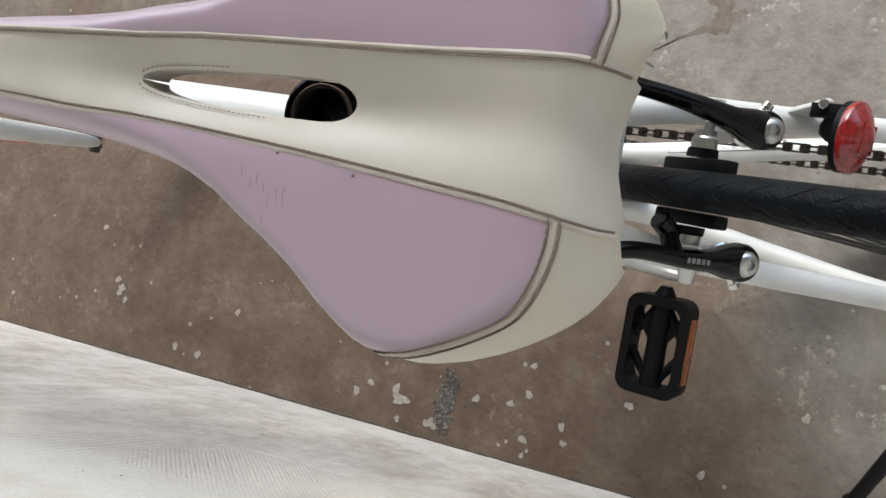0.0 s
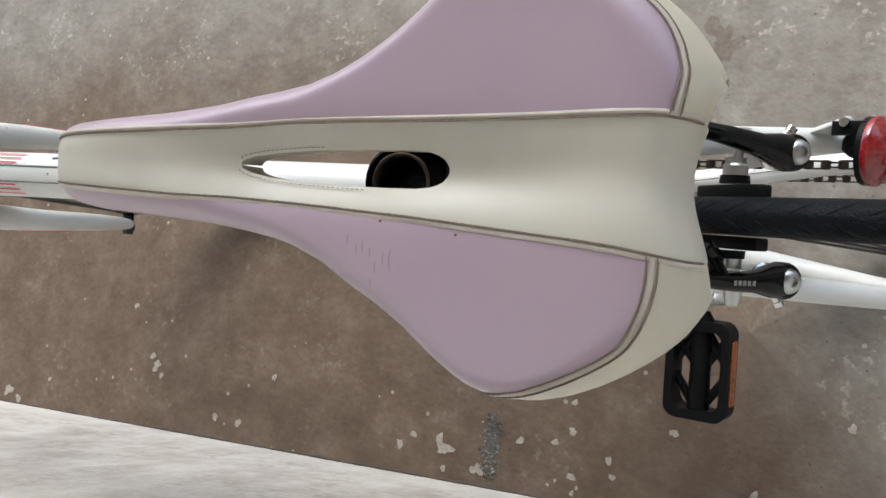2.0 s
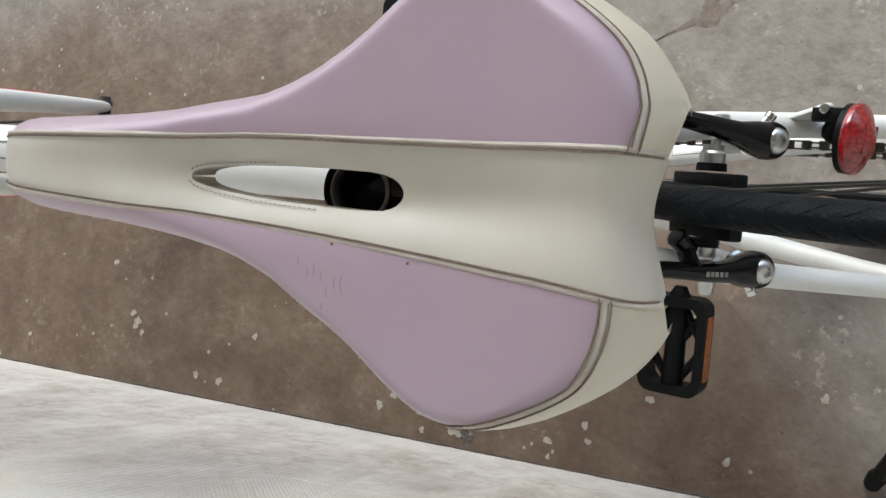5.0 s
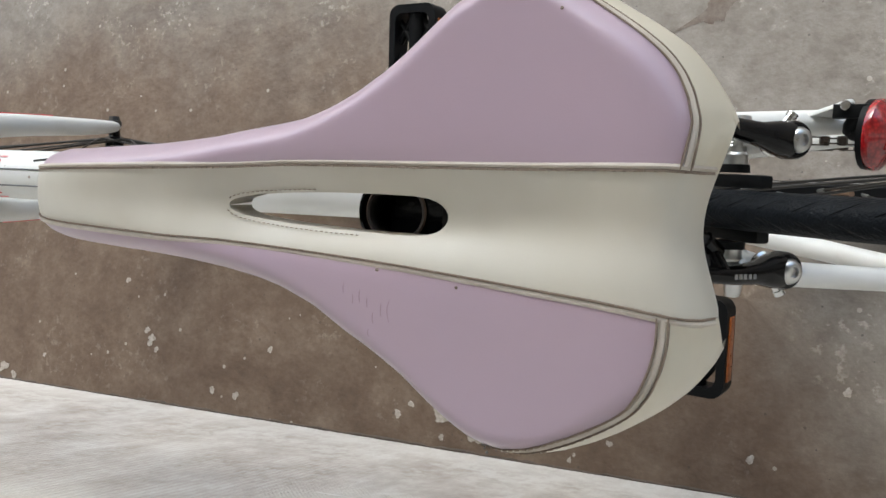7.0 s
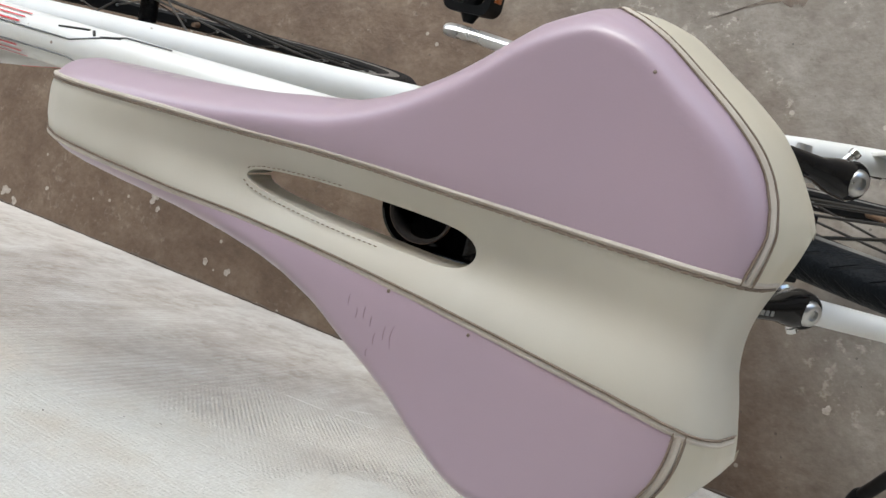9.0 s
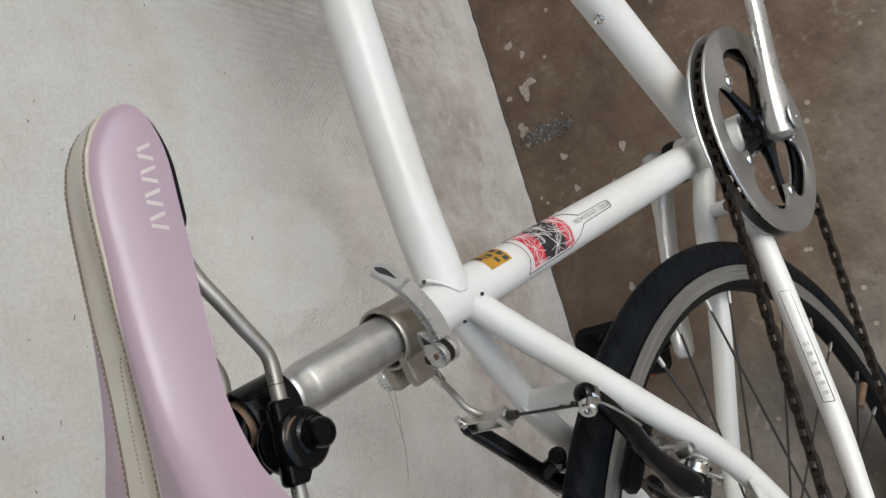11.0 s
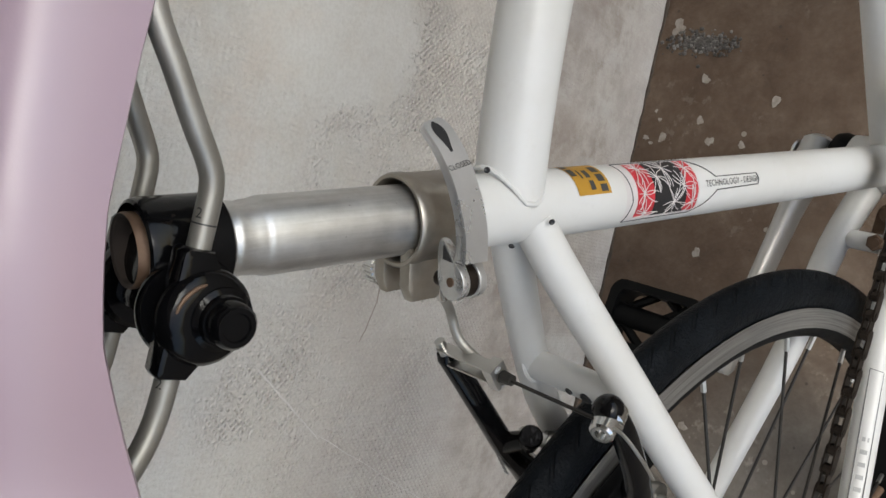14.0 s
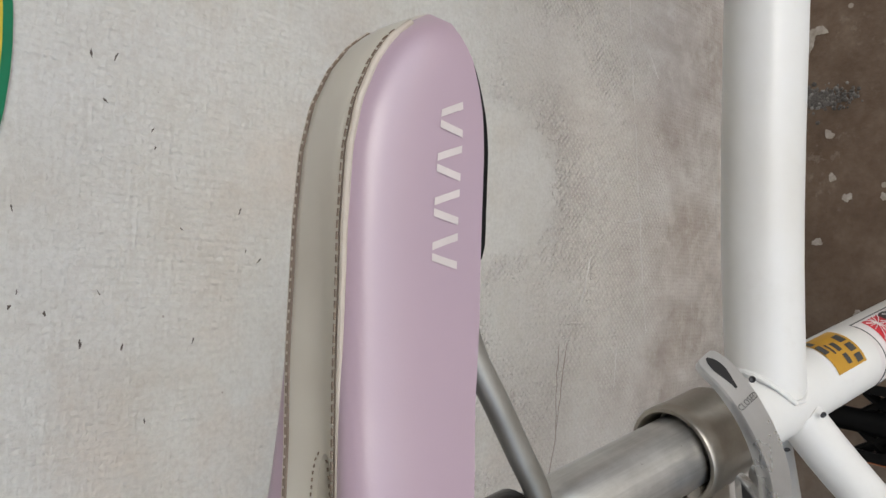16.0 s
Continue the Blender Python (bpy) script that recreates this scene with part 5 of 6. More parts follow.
W_L = curve_of([(0.1660, 0.0300), (0.1664, 0.0335), (0.1688, 0.0388), (0.1720, 0.0436), (0.1746, 0.0470), (0.1800, 0.0522), (0.1857, 0.0566), (0.1915, 0.0606), (0.1980, 0.0645), (0.2060, 0.0682), (0.2143, 0.0707), (0.2235, 0.0714), (0.2310, 0.0706), (0.2365, 0.0688), (0.2421, 0.0657), (0.2500, 0.0604), (0.2600, 0.0526), (0.2709, 0.0459), (0.2809, 0.0409), (0.2920, 0.0343), (0.3050, 0.0293), (0.3153, 0.0268), (0.3300, 0.0246), (0.3489, 0.0227), (0.3700, 0.0213), (0.3926, 0.0204), (0.4100, 0.0197), (0.4195, 0.0185), (0.4215, 0.0176), (0.4255, 0.0164), (0.4285, 0.0149), (0.4308, 0.0131), (0.4322, 0.0110), (0.4330, 0.0090), (0.4335, 0.0070)])
TOP = curve_of([(0.1658, 0.512), (0.1668, 0.5195), (0.169, 0.5275), (0.172, 0.5328), (0.176, 0.5362), (0.182, 0.5380), (0.190, 0.5386), (0.23, 0.5370), (0.28, 0.5372), (0.34, 0.5394), (0.38, 0.5408), (0.398, 0.5405), (0.409, 0.5388), (0.418, 0.5352), (0.4245, 0.5308), (0.4290, 0.5258), (0.4320, 0.5208), (0.4335, 0.5176)])
EDGE = curve_of([(0.164, 0.507), (0.170, 0.5055), (0.185, 0.5020), (0.205, 0.4990), (0.232, 0.4990), (0.250, 0.5045), (0.270, 0.5085), (0.30, 0.5090), (0.33, 0.5075), (0.36, 0.5055), (0.400, 0.5055), (0.409, 0.5062), (0.416, 0.5078), (0.4225, 0.5102), (0.4280, 0.5128), (0.4315, 0.5146), (0.4335, 0.5158)])
DIP = curve_of([(0.16, 0.0015), (0.19, 0.003), (0.23, 0.007), (0.27, 0.009), (0.31, 0.008), (0.345, 0.004), (0.39, 0.001), (0.44, 0.0)])
BOX = curve_of([(0.16, 3.6), (0.19, 5.5), (0.22, 7.0), (0.27, 6.5), (0.31, 5.6), (0.36, 4.8), (0.40, 3.8), (0.4335, 2.6)])
SEAM_R = curve_of([(0.160, 0.0152), (0.178, 0.0160), (0.196, 0.0157), (0.214, 0.0152), (0.254, 0.0147), (0.275, 0.0146), (0.299, 0.0141), (0.325, 0.0126), (0.352, 0.0117), (0.409, 0.0096), (0.4220, 0.0090), (0.4310, 0.0083), (0.4335, 0.0066)])
SEAM_L = curve_of([(0.160, 0.0240), (0.168, 0.0233), (0.172, 0.0223), (0.178, 0.0211), (0.186, 0.0199), (0.196, 0.0189), (0.214, 0.0177), (0.254, 0.0149), (0.275, 0.0138), (0.299, 0.0126), (0.325, 0.0116), (0.352, 0.0115), (0.409, 0.0096), (0.4220, 0.0090), (0.4310, 0.0083), (0.4335, 0.0066)])
HOLE = curve_of([(0.2438, 0.0), (0.2440, 0.0012), (0.2445, 0.0023), (0.2455, 0.0035), (0.2472, 0.0046), (0.2500, 0.0055), (0.2550, 0.0060), (0.266, 0.0061), (0.285, 0.0058), (0.300, 0.0051), (0.312, 0.0041), (0.319, 0.0031), (0.323, 0.0020), (0.3245, 0.0011), (0.3250, 0.0)])


NOSE, TAIL_R, TAIL_L = 0.4335, 0.1664, 0.1664
ROLL = curve_of([(0.16, 0.016), (0.18, 0.0125), (0.21, 0.0105), (0.28, 0.0100), (0.33, 0.0105), (0.38, 0.0120)])
OUTLINE = {side: np.array([(u, w(u)) for u in np.linspace(0.1664, NOSE, 240)]) for side, w in ((-1, W_R), (1, W_L))}


def from_edge(u, y):
    """How far a place on the top lies from the saddle's outline."""
    line = OUTLINE[-1 if y < 0 else 1]
    a, d = line[:-1], line[1:] - line[:-1]
    p = np.array((u, abs(y)))
    k = np.clip(((p - a) * d).sum(1) / np.maximum((d * d).sum(1), 1e-12), 0, 1)
    return float(np.sqrt((((a + d * k[:, None]) - p) ** 2).sum(1).min()))


def skin(u, v):
    """The height of the padded top at a place: flat, with a shoulder that follows the outline."""
    y = v - S0
    b = W_R(u) if y < 0 else W_L(u)
    x = min(1.0, abs(y) / b)
    top, edge = TOP(u), EDGE(u)
    g = (1 - x ** BOX(u)) ** (1 / 2.3)
    far = min(1.0, max(0.0, (0.390 - u) / 0.080))
    if far > 0:
        t = max(0.0, 1 - from_edge(u, y) / ROLL(u))
        g += far * far * (3 - 2 * far) * (0.97 * (1 - t ** 2.1) ** (1 / 2.2) + 0.03 * (1 - x * x) - g)
    h = edge + (top - edge) * g
    return h - DIP(u) * math.exp(-(y / 0.0105) ** 2)


def hollow(p):
    """Draws the middle of the back edge in, between the two rounded corners."""
    y = min(abs(p.y - S0) / 0.031, 1.0)
    k = max(0.0, min(1.0, (0.206 - p.x) / 0.040))
    return V(p.x + 0.0066 * math.cos(y * math.pi / 2) ** 2 * k * k, p.y, p.z)


def side_column(side, f):
    """A line along the saddle: f runs from the seam (0) to the lower rim (1)."""
    def at(u):
        b = (W_R if side < 0 else W_L)(u)
        s = min((SEAM_R if side < 0 else SEAM_L)(u), b * 0.9)
        x = s + (b - s) * math.sin(f * math.pi / 2) ** 0.9
        if f >= 0.999:
            x = b
        return hollow(V(u, S0 + side * x, skin(u, S0 + side * x) if f < 0.999 else EDGE(u)))
    return at


# the seam between the pink panels and the cream tail pieces, from the middle seam outwards
def tail_seam(side, f):
    pts = [(0.0, 0.1733), (0.30, 0.1737), (0.45, 0.1756), (0.56, 0.1788), (0.62, 0.1828), (0.67, 0.1888), (0.70, 0.1955), (0.725, 0.2035), (0.75, 0.2110), (0.78, 0.2175), (0.83, 0.2240), (0.90, 0.2290), (1.0, 0.2325)] if side < 0 else [(0.000, 0.1785), (0.157, 0.1793), (0.287, 0.1805), (0.423, 0.1831), (0.532, 0.1868), (0.568, 0.1920), (0.593, 0.2016), (0.632, 0.2100), (0.688, 0.2187), (0.706, 0.2240), (0.796, 0.2300), (1.000, 0.2345)]
    k = 0.015
    return sum(float(np.interp(min(max(f + d * k, 0.0), 1.0), [p[0] for p in pts], [p[1] for p in pts])) for d in (-2, -1, 0, 1, 2)) / 5


def panel(side, rows_of_u, cols, name, mat, parent, label=""):
    bm = bmesh.new()
    grid = []
    for f in cols:
        at = side_column(side, f)
        grid.append([at(u) for u in rows_of_u(f)])
    # tuck the rim under
    last = grid[-1]
    grid.append([p + V(0, -side * 0.0025, -0.0012) for p in last])
    vs = [[bm.verts.new(p) for p in line] for line in grid]
    for a, b in zip(vs, vs[1:]):
        for k in range(len(a) - 1):
            bm.faces.new((a[k], a[k + 1], b[k + 1], b[k]))
    bmesh.ops.remove_doubles(bm, verts=bm.verts, dist=1e-6)
    return part(name, bm, mat, parent, label)


COLS = [0.05 * k for k in range(11)] + [0.53 + 0.02 * k for k in range(18)] + [0.89, 0.91, 0.93, 0.95, 0.965, 0.98, 0.99, 1.0]
US = list(np.linspace(0, 1, 70))
# middle cream strip with its long opening, in two halves
bm = bmesh.new()
uu = sorted(set([round(float(x), 5) for x in np.linspace(0, 1, 90)]))
for side in (-1, 1):
    tail = TAIL_R if side < 0 else TAIL_L
    line_us = sorted(set([tail + (NOSE - tail) * x for x in uu] + [0.2438, 0.2440, 0.2445, 0.2455, 0.2472, 0.2485, 0.250, 0.252, 0.255, 0.319, 0.321, 0.323, 0.324, 0.3245, 0.3250]))
    cols = []
    for f in [k / 9 for k in range(10)]:
        col = []
        for u in line_us:
            b = (W_R if side < 0 else W_L)(u)
            s = min((SEAM_R if side < 0 else SEAM_L)(u), b * 0.9)
            h = HOLE(u)
            y = h + (s - h) * f
            col.append(hollow(V(u, S0 + side * y, skin(u, S0 + side * y))))
        cols.append(col)
    vs = [[bm.verts.new(p) for p in line] for line in cols]
    for a, b in zip(vs, vs[1:]):
        for k in range(len(a) - 1):
            bm.faces.new((a[k], a[k + 1], b[k + 1], b[k]))
    # lip of the opening, turned down
    lip = [(k, u) for k, u in enumerate(line_us) if 0.2437 <= u <= 0.32501]
    up = [vs[0][k] for k, u in lip]
    dn = [bm.verts.new(v.co + V(0, side * 0.0004, -0.0115)) for v in up]
    for k in range(len(up) - 1):
        bm.faces.new((up[k], up[k + 1], dn[k + 1], dn[k]))
    # back face down to the rim
    back = [vs[j][0] for j in range(len(vs))]
    low = [bm.verts.new(V(v.co.x + 0.002, v.co.y, 0.503)) for v in back]
    for k in range(len(back) - 1):
        bm.faces.new((back[k], back[k + 1], low[k + 1], low[k]))
bmesh.ops.remove_doubles(bm, verts=bm.verts, dist=1e-6)
saddle = part("saddle", bm, CREAM, bike, "pink and cream vinyl saddle with brown stitching, slightly soiled")
for side in (-1, 1):
    panel(side, lambda f: [NOSE - (NOSE - tail_seam(side, f)) * x for x in US], COLS, "pink_panel", PINK, saddle, "smooth pink vinyl side panel")
    tail = TAIL_R if side < 0 else TAIL_L
    panel(side, lambda f: [tail_seam(side, f) - (tail_seam(side, f) - tail) * (x ** 0.8) for x in np.linspace(0, 1, 26)], COLS, "cream_corner", YELLOWED, saddle, "cream vinyl corner piece, yellowed")
# nose front, closing both sides
bm = bmesh.new()
ringp = [side_column(-1, f)(NOSE) for f in COLS[::-1]] + [V(NOSE, S0, skin(NOSE, S0))] + [side_column(1, f)(NOSE) for f in COLS]
c = bm.verts.new(V(NOSE + 0.0004, S0, 0.5160))
rv = [bm.verts.new(p) for p in ringp]
for a, b in zip(rv, rv[1:]):
    bm.faces.new((a, b, c))
part("nose_cap", bm, PINK, saddle)
# black base shell under the padding
bm = bmesh.new()
for side in (-1, 1):
    tail = TAIL_R if side < 0 else TAIL_L
    us = sorted(set(list(np.linspace(tail + 0.010, NOSE - 0.0005, 80)) + [0.2414, 0.2416, 0.247, 0.2485, 0.3599, 0.3601]))
    tops, lows = [], []
    for f in [k / 8 for k in range(9)]:
        ct, cl2 = [], []
        for u in us:
            b = (W_R if side < 0 else W_L)(u) - (0.0010 if u > 0.372 else 0.0045)
            h = max(HOLE(u) * 1.9, 0.009 if 0.2385 < u < 0.36 else 0.0)
            y = h + (b - h) * f
            e = EDGE(u)
            drop = 0.0014 + 0.0016 * max(0.0, min(1.0, (u - 0.372) / 0.006)) * min(1.0, (NOSE - u) / 0.03)
            bow = 0.006 * (1 - f ** 2) * min(1.0, b / 0.04)
            ct.append(hollow(V(u, S0 + side * y, e + bow + 0.0005)))
            cl2.append(hollow(V(u, S0 + side * (y - 0.001 * f), e + bow - drop * (0.5 + 0.5 * f))))
        tops.append(ct)
        lows.append(cl2)
    for grid in (tops, lows):
        vs = [[bm.verts.new(p) for p in line] for line in grid]
        for a, b in zip(vs, vs[1:]):
            for k in range(len(a) - 1):
                bm.faces.new((a[k], a[k + 1], b[k + 1], b[k]))
    for grid_a, grid_b in ((tops[-1], lows[-1]), (tops[0], lows[0])):
        a = [bm.verts.new(p) for p in grid_a]
        b = [bm.verts.new(p) for p in grid_b]
        for k in range(len(a) - 1):
            bm.faces.new((a[k], a[k + 1], b[k + 1], b[k]))
bmesh.ops.remove_doubles(bm, verts=bm.verts, dist=1e-6)
part("base_shell", bm, BLACK, saddle, "black plastic saddle base")

# seams: groove, raised welt and stitches
def middle_seam(side):
    return [hollow(V(u, S0 + side * (SEAM_R if side < 0 else SEAM_L)(u), skin(u, S0 + side * (SEAM_R if side < 0 else SEAM_L)(u)))) for u in np.linspace((TAIL_R if side < 0 else TAIL_L) + 0.0006, NOSE - 0.004, 120)]


def cross_seam(side, ahead=0.0, lift=0.0):
    """The seam across the wing, moved square to itself over the skin (ahead: towards the pink) and lifted off it."""
    fs = np.linspace(0.022, 0.975, 90)
    base = [side_column(side, f)(tail_seam(side, f)) for f in fs]
    for _ in range(3):
        base = [base[0]] + [(p + q * 2 + r) / 4 for p, q, r in zip(base, base[1:], base[2:])] + [base[-1]]
    out = []
    for k, (f, p) in enumerate(zip(fs, base)):
        u = tail_seam(side, f)
        t = (base[min(k + 1, len(base) - 1)] - base[max(k - 1, 0)]).normalized()
        c = side_column(side, f)(u)
        n = (side_column(side, min(f + 0.006, 0.998))(u) - c).cross(side_column(side, f)(u + 0.0008) - c).normalized()
        if n.z + n.y * side * 0.3 < 0:
            n = -n
        o = n.cross(t).normalized()
        if o.dot(V(0.29, S0, p.z) - p) < 0:
            o = -o
        out.append(p + o * ahead + n * lift)
    return out


welt, dark, stitch = bmesh.new(), bmesh.new(), bmesh.new()


def sew(points, shift, every=0.0026, length=0.0016, thick=0.00034):
    """Short stitches beside a seam; shift is the sideways offset."""
    line = resample(points, every)
    for k in range(len(line) - 1):
        d = (line[k + 1] - line[k]).normalized()
        sd = V(0, 0, 1).cross(d).normalized()
        c = line[k] + sd * shift + V(0, 0, 0.0005)
        c.z += 0.0003
        box(stitch, (length, thick, 0.00034), axes(c, d, sd))


for side in (-1, 1):
    ms = middle_seam(side)
    tube(dark, [p + V(0, 0, 0.00003) for p in ms], 0.00042, 6)
    tube(welt, [p + V(0, side * 0.0011, -0.0003) for p in ms], 0.0009, 8)
    sew(ms, -0.0002 * side, 0.0026, 0.0018, 0.00046)
    inner, outer = (0.0012, -0.0020) if side < 0 else (0.0002, -0.0028)
    for at in (inner, outer):
        tube(dark, cross_seam(side, at, 0.00003), 0.00036, 6)
        sew(cross_seam(side, at, 0.0002)[:-9], 0.0, 0.0024, 0.0016)
    tube(welt, cross_seam(side, (inner + outer) / 2, -0.0006), 0.0012, 8)
for side in (-1, 1):
    hole_line = [V(u, S0 + side * (HOLE(u) + 0.0010), skin(u, S0 + side * (HOLE(u) + 0.0010))) for u in np.linspace(0.290 if side < 0 else 0.274, 0.3262, 60)]
    sew(hole_line, 0.0, 0.0019, 0.0009, 0.00026)
part("seam_groove", dark, GROOVE, saddle)
part("seam_welt", welt, PIPING, saddle)
ob = part("stitching", stitch, THREAD, saddle, "rows of brown thread stitches", smooth=False)
tagged(ob, kind="stuff")
# rails
bm = bmesh.new()
for s in (-1, 1):
    tube(bm, spline([(0.402, S0 + s * 0.010, 0.507), (0.388, S0 + s * 0.012, 0.5075), (0.364, S0 + s * 0.0158, 0.5072), (0.3510, s * (0.0198 if s < 0 else 0.0163), 0.5032), (0.3379, s * (0.0215 if s < 0 else 0.0182), 0.4952), (0.3256, s * (0.022 if s < 0 else 0.0200), 0.4872), (0.3165, s * 0.022, 0.4808), (0.3105, s * 0.022, RAIL_Z + 0.0004), (0.300, s * 0.022, RAIL_Z), (0.262, s * 0.022, RAIL_Z), (0.240, s * 0.0225, 0.4795), (0.224, s * 0.026, 0.487), (0.210, s * 0.032, 0.4975), (0.202, s * 0.036, 0.503)], 6), 0.0035, 12)
part("saddle_rail", bm, STEEL, saddle, "bare steel saddle rails")
# pale maker's mark on both sides of the nose, as four plain slanted bars
for side in (-1, 1):
    for k in range(8):
        bm = bmesh.new()
        u0 = 0.3725 + 0.0104 * (k // 2) + 0.0046 * (k % 2)
        grid = []
        for a in range(5):
            row = []
            for f in np.linspace(0.752, 0.886, 6):
                u = u0 + 0.0018 * a / 4 + (f - 0.82) * (0.020 if k % 2 else -0.012)
                p = side_column(side, f)(u)
                q = side_column(side, f + 0.01)(u)
                r = side_column(side, f)(u + 0.001)
                nrm = (q - p).cross(r - p).normalized()
                if nrm.y * side < 0:
                    nrm = -nrm
                row.append(bm.verts.new(p + nrm * 0.00035))
            grid.append(row)
        for g, h in zip(grid, grid[1:]):
            for j in range(5):
                bm.faces.new((g[j], g[j + 1], h[j + 1], h[j]))
        part("mark_bar", bm, MARK, saddle)
# a few wrinkles and scuffs in the left panel
bm = bmesh.new()
for u0, f0, f1, bend in ((0.2755, 0.13, 0.23, 0.0003), (0.2725, 0.18, 0.28, -0.0003), (0.2695, 0.14, 0.25, 0.0004), (0.2668, 0.17, 0.26, 0.0003), (0.2645, 0.24, 0.35, 0.0006), (0.2618, 0.17, 0.28, 0.0004), (0.2585, 0.13, 0.30, 0.0014), (0.2660, 0.37, 0.46, 0.0006)):
    line = []
    for k in range(9):
        f = f0 + (f1 - f0) * k / 8
        line.append(side_column(1, f)(u0 + bend * math.sin(3.14 * k / 8)) + V(0, 0, -0.00012))
    tube(bm, line, [0.00006, 0.00022, 0.00025, 0.00022, 0.00006], 5)
part("crease", bm, simple("crease_line", (0.36, 0.25, 0.30), 0.7), saddle)

# small specks and scuffs on the vinyl: along, share of the way down the side
for side, u, f, r in ((-1, 0.2085, 0.56, 0.00050), (1, 0.2640, 0.03, 0.00055), (1, 0.2370, 0.03, 0.00045)):
    bm = bmesh.new()
    dome(bm, side_column(side, f)(u), (0, side * 0.5, 1), r, 0.00025, 10)
    part("grime_speck", bm, GROOVE, saddle)

# ---- rim brake ----
BR = V(-0.72, 0, 0.69)                # the way the brake posts point
AL = V(0.69, 0, 0.72)                 # along the stay, upwards
ARM_R = [(0.2555, -0.0448, 0.2945), (0.2460, -0.0480, 0.2850), (0.2285, -0.0468, 0.2660), (0.2090, -0.0438, 0.2475), (0.1920, -0.0400, 0.2250), (0.1785, -0.0374, 0.2055)]
ARM_L = [(0.2510, 0.0474, 0.3035), (0.2435, 0.0460, 0.2945), (0.2225, 0.0412, 0.2715), (0.2010, 0.0432, 0.2430), (0.1890, 0.0428, 0.2230), (0.1785, 0.0423, 0.2055)]
for s in (-1, 1):
    piv = V(0.1725, -0.0374 if s < 0 else 0.0423, 0.2060)
    pth = spline((ARM_R if s < 0 else ARM_L)[::-1], 5)
    top = pth[-1]
    bm = bmesh.new()
    rings = []
    for k, (p, (t, a, b)) in enumerate(zip(pth, frames_along(pth))):
        x = k / (len(pth) - 1)
        w = float(np.interp(x, [0, 0.12, 0.3, 0.6, 0.92, 1], [0.0088, 0.0088, 0.0066, 0.0058, 0.0056, 0.0040]))
        h = float(np.interp(x, [0, 0.08, 0.20, 0.45, 0.8, 1], [0.0112, 0.0106, 0.0072, 0.0052, 0.0046, 0.0042]))
        sd = (V(0, 1, 0) - t * t.y).normalized()
        fw = t.cross(sd)
        # rounded back, flatter flanks
        rings.append([p + sd * (h * math.copysign(abs(math.cos(q)) ** 0.75, math.cos(q))) + fw * (w * math.copysign(abs(math.sin(q)) ** 0.85, math.sin(q))) for q in (6.283185 * j / 18 for j in range(18))])
    loft(bm, rings)
    lathe(bm, [(-0.012, 0.0), (-0.012, 0.0100), (-0.010, 0.0117), (-0.002, 0.0117), (0.0005, 0.0106), (0.0012, 0.0)], piv, BR, 26)
    # lug that carries the brake block
    if s > 0:
        lug = V(0.2130, 0.0270, 0.2475)
        lathe(bm, [(-0.0080, 0.0), (-0.0080, 0.0052), (-0.0068, 0.0062), (0.0068, 0.0062), (0.0080, 0.0052), (0.0080, 0.0)], lug, V(0.45, -s * 0.60, 0.66), 20)
        tube(bm, [lug, pth[11]], [0.0050, 0.0060], 12)
    arm = part("brake_arm", bm, GLOSS, bike, "black linear-pull brake arm")
    bm = bmesh.new()
    lathe(bm, [(0.0005, 0.0), (0.0005, 0.0078), (0.0020, 0.0080), (0.0046, 0.0070), (0.0058, 0.0050), (0.0058, 0.0034), (0.0034, 0.0030), (0.0034, 0.0)], piv, BR, 22)
    part("pivot_bolt", bm, ALU, arm)
    # post brazed to the stay, the bright spring housing on it
    bm = bmesh.new()
    lathe(bm, [(-0.042, 0.0), (-0.042, 0.0088), (-0.026, 0.0072), (-0.010, 0.0066), (-0.010, 0.0)], piv, BR, 18)
    part("brake_boss", bm, WHITE, bike)
    bm = bmesh.new()
    lathe(bm, [(-0.0230, 0.0), (-0.0230, 0.0098), (-0.0205, 0.0104), (-0.0195, 0.0088), (-0.0150, 0.0088), (-0.0142, 0.0106), (-0.0120, 0.0106), (-0.0115, 0.0)], piv, BR, 24)
    part("spring_housing", bm, CHROME, arm)
    # spring adjuster screw and the spring tail along the arm
    bm = bmesh.new()
    sc = piv - BR * 0.0135
    tube(bm, [sc + V(0, s * 0.008, 0), sc + V(-0.004, s * 0.0150, -0.003)], 0.0024, 8)
    lathe(bm, [(0, 0), (0, 0.0036), (0.0030, 0.0036), (0.0030, 0)], sc + V(-0.004, s * 0.0140, -0.003), (-0.5, s, -0.3), 10)
    tube(bm, spline([sc + V(0.002, -s * 0.009, 0.002), pth[6] - BR * 0.008 + V(0, -s * 0.004, 0), pth[10] - BR * 0.007 + V(0, -s * 0.002, 0)], 4), 0.0009, 6)
    part("spring_screw", bm, CHROME, arm)
    # pad holder, washers and rubber block
    pc = V(0.2065, 0.0042 + s * 0.0250, 0.2130)
    tang = V(-0.705, 0, 0.709)
    bm = bmesh.new()
    blk = [(-0.032, -0.0050), (-0.026, -0.0070), (0.025, -0.0070), (0.030, -0.0042), (0.030, 0.0042), (0.025, 0.0070), (-0.026, 0.0070), (-0.032, 0.0050)]
    prism(bm, blk, 0.008, axes(pc - V(0, s * 0.0090, 0) + V(0, -0.0040, 0), tang, V(0.707, 0, 0.707)), 0.0015)
    lathe(bm, [(-0.004, 0.0), (-0.004, 0.0095), (0.001, 0.0090), (0.002, 0.0)], pc, (0, s, 0), 18)
    part("brake_pad", bm, BLACK, arm, "black rubber brake block")
    bm = bmesh.new()
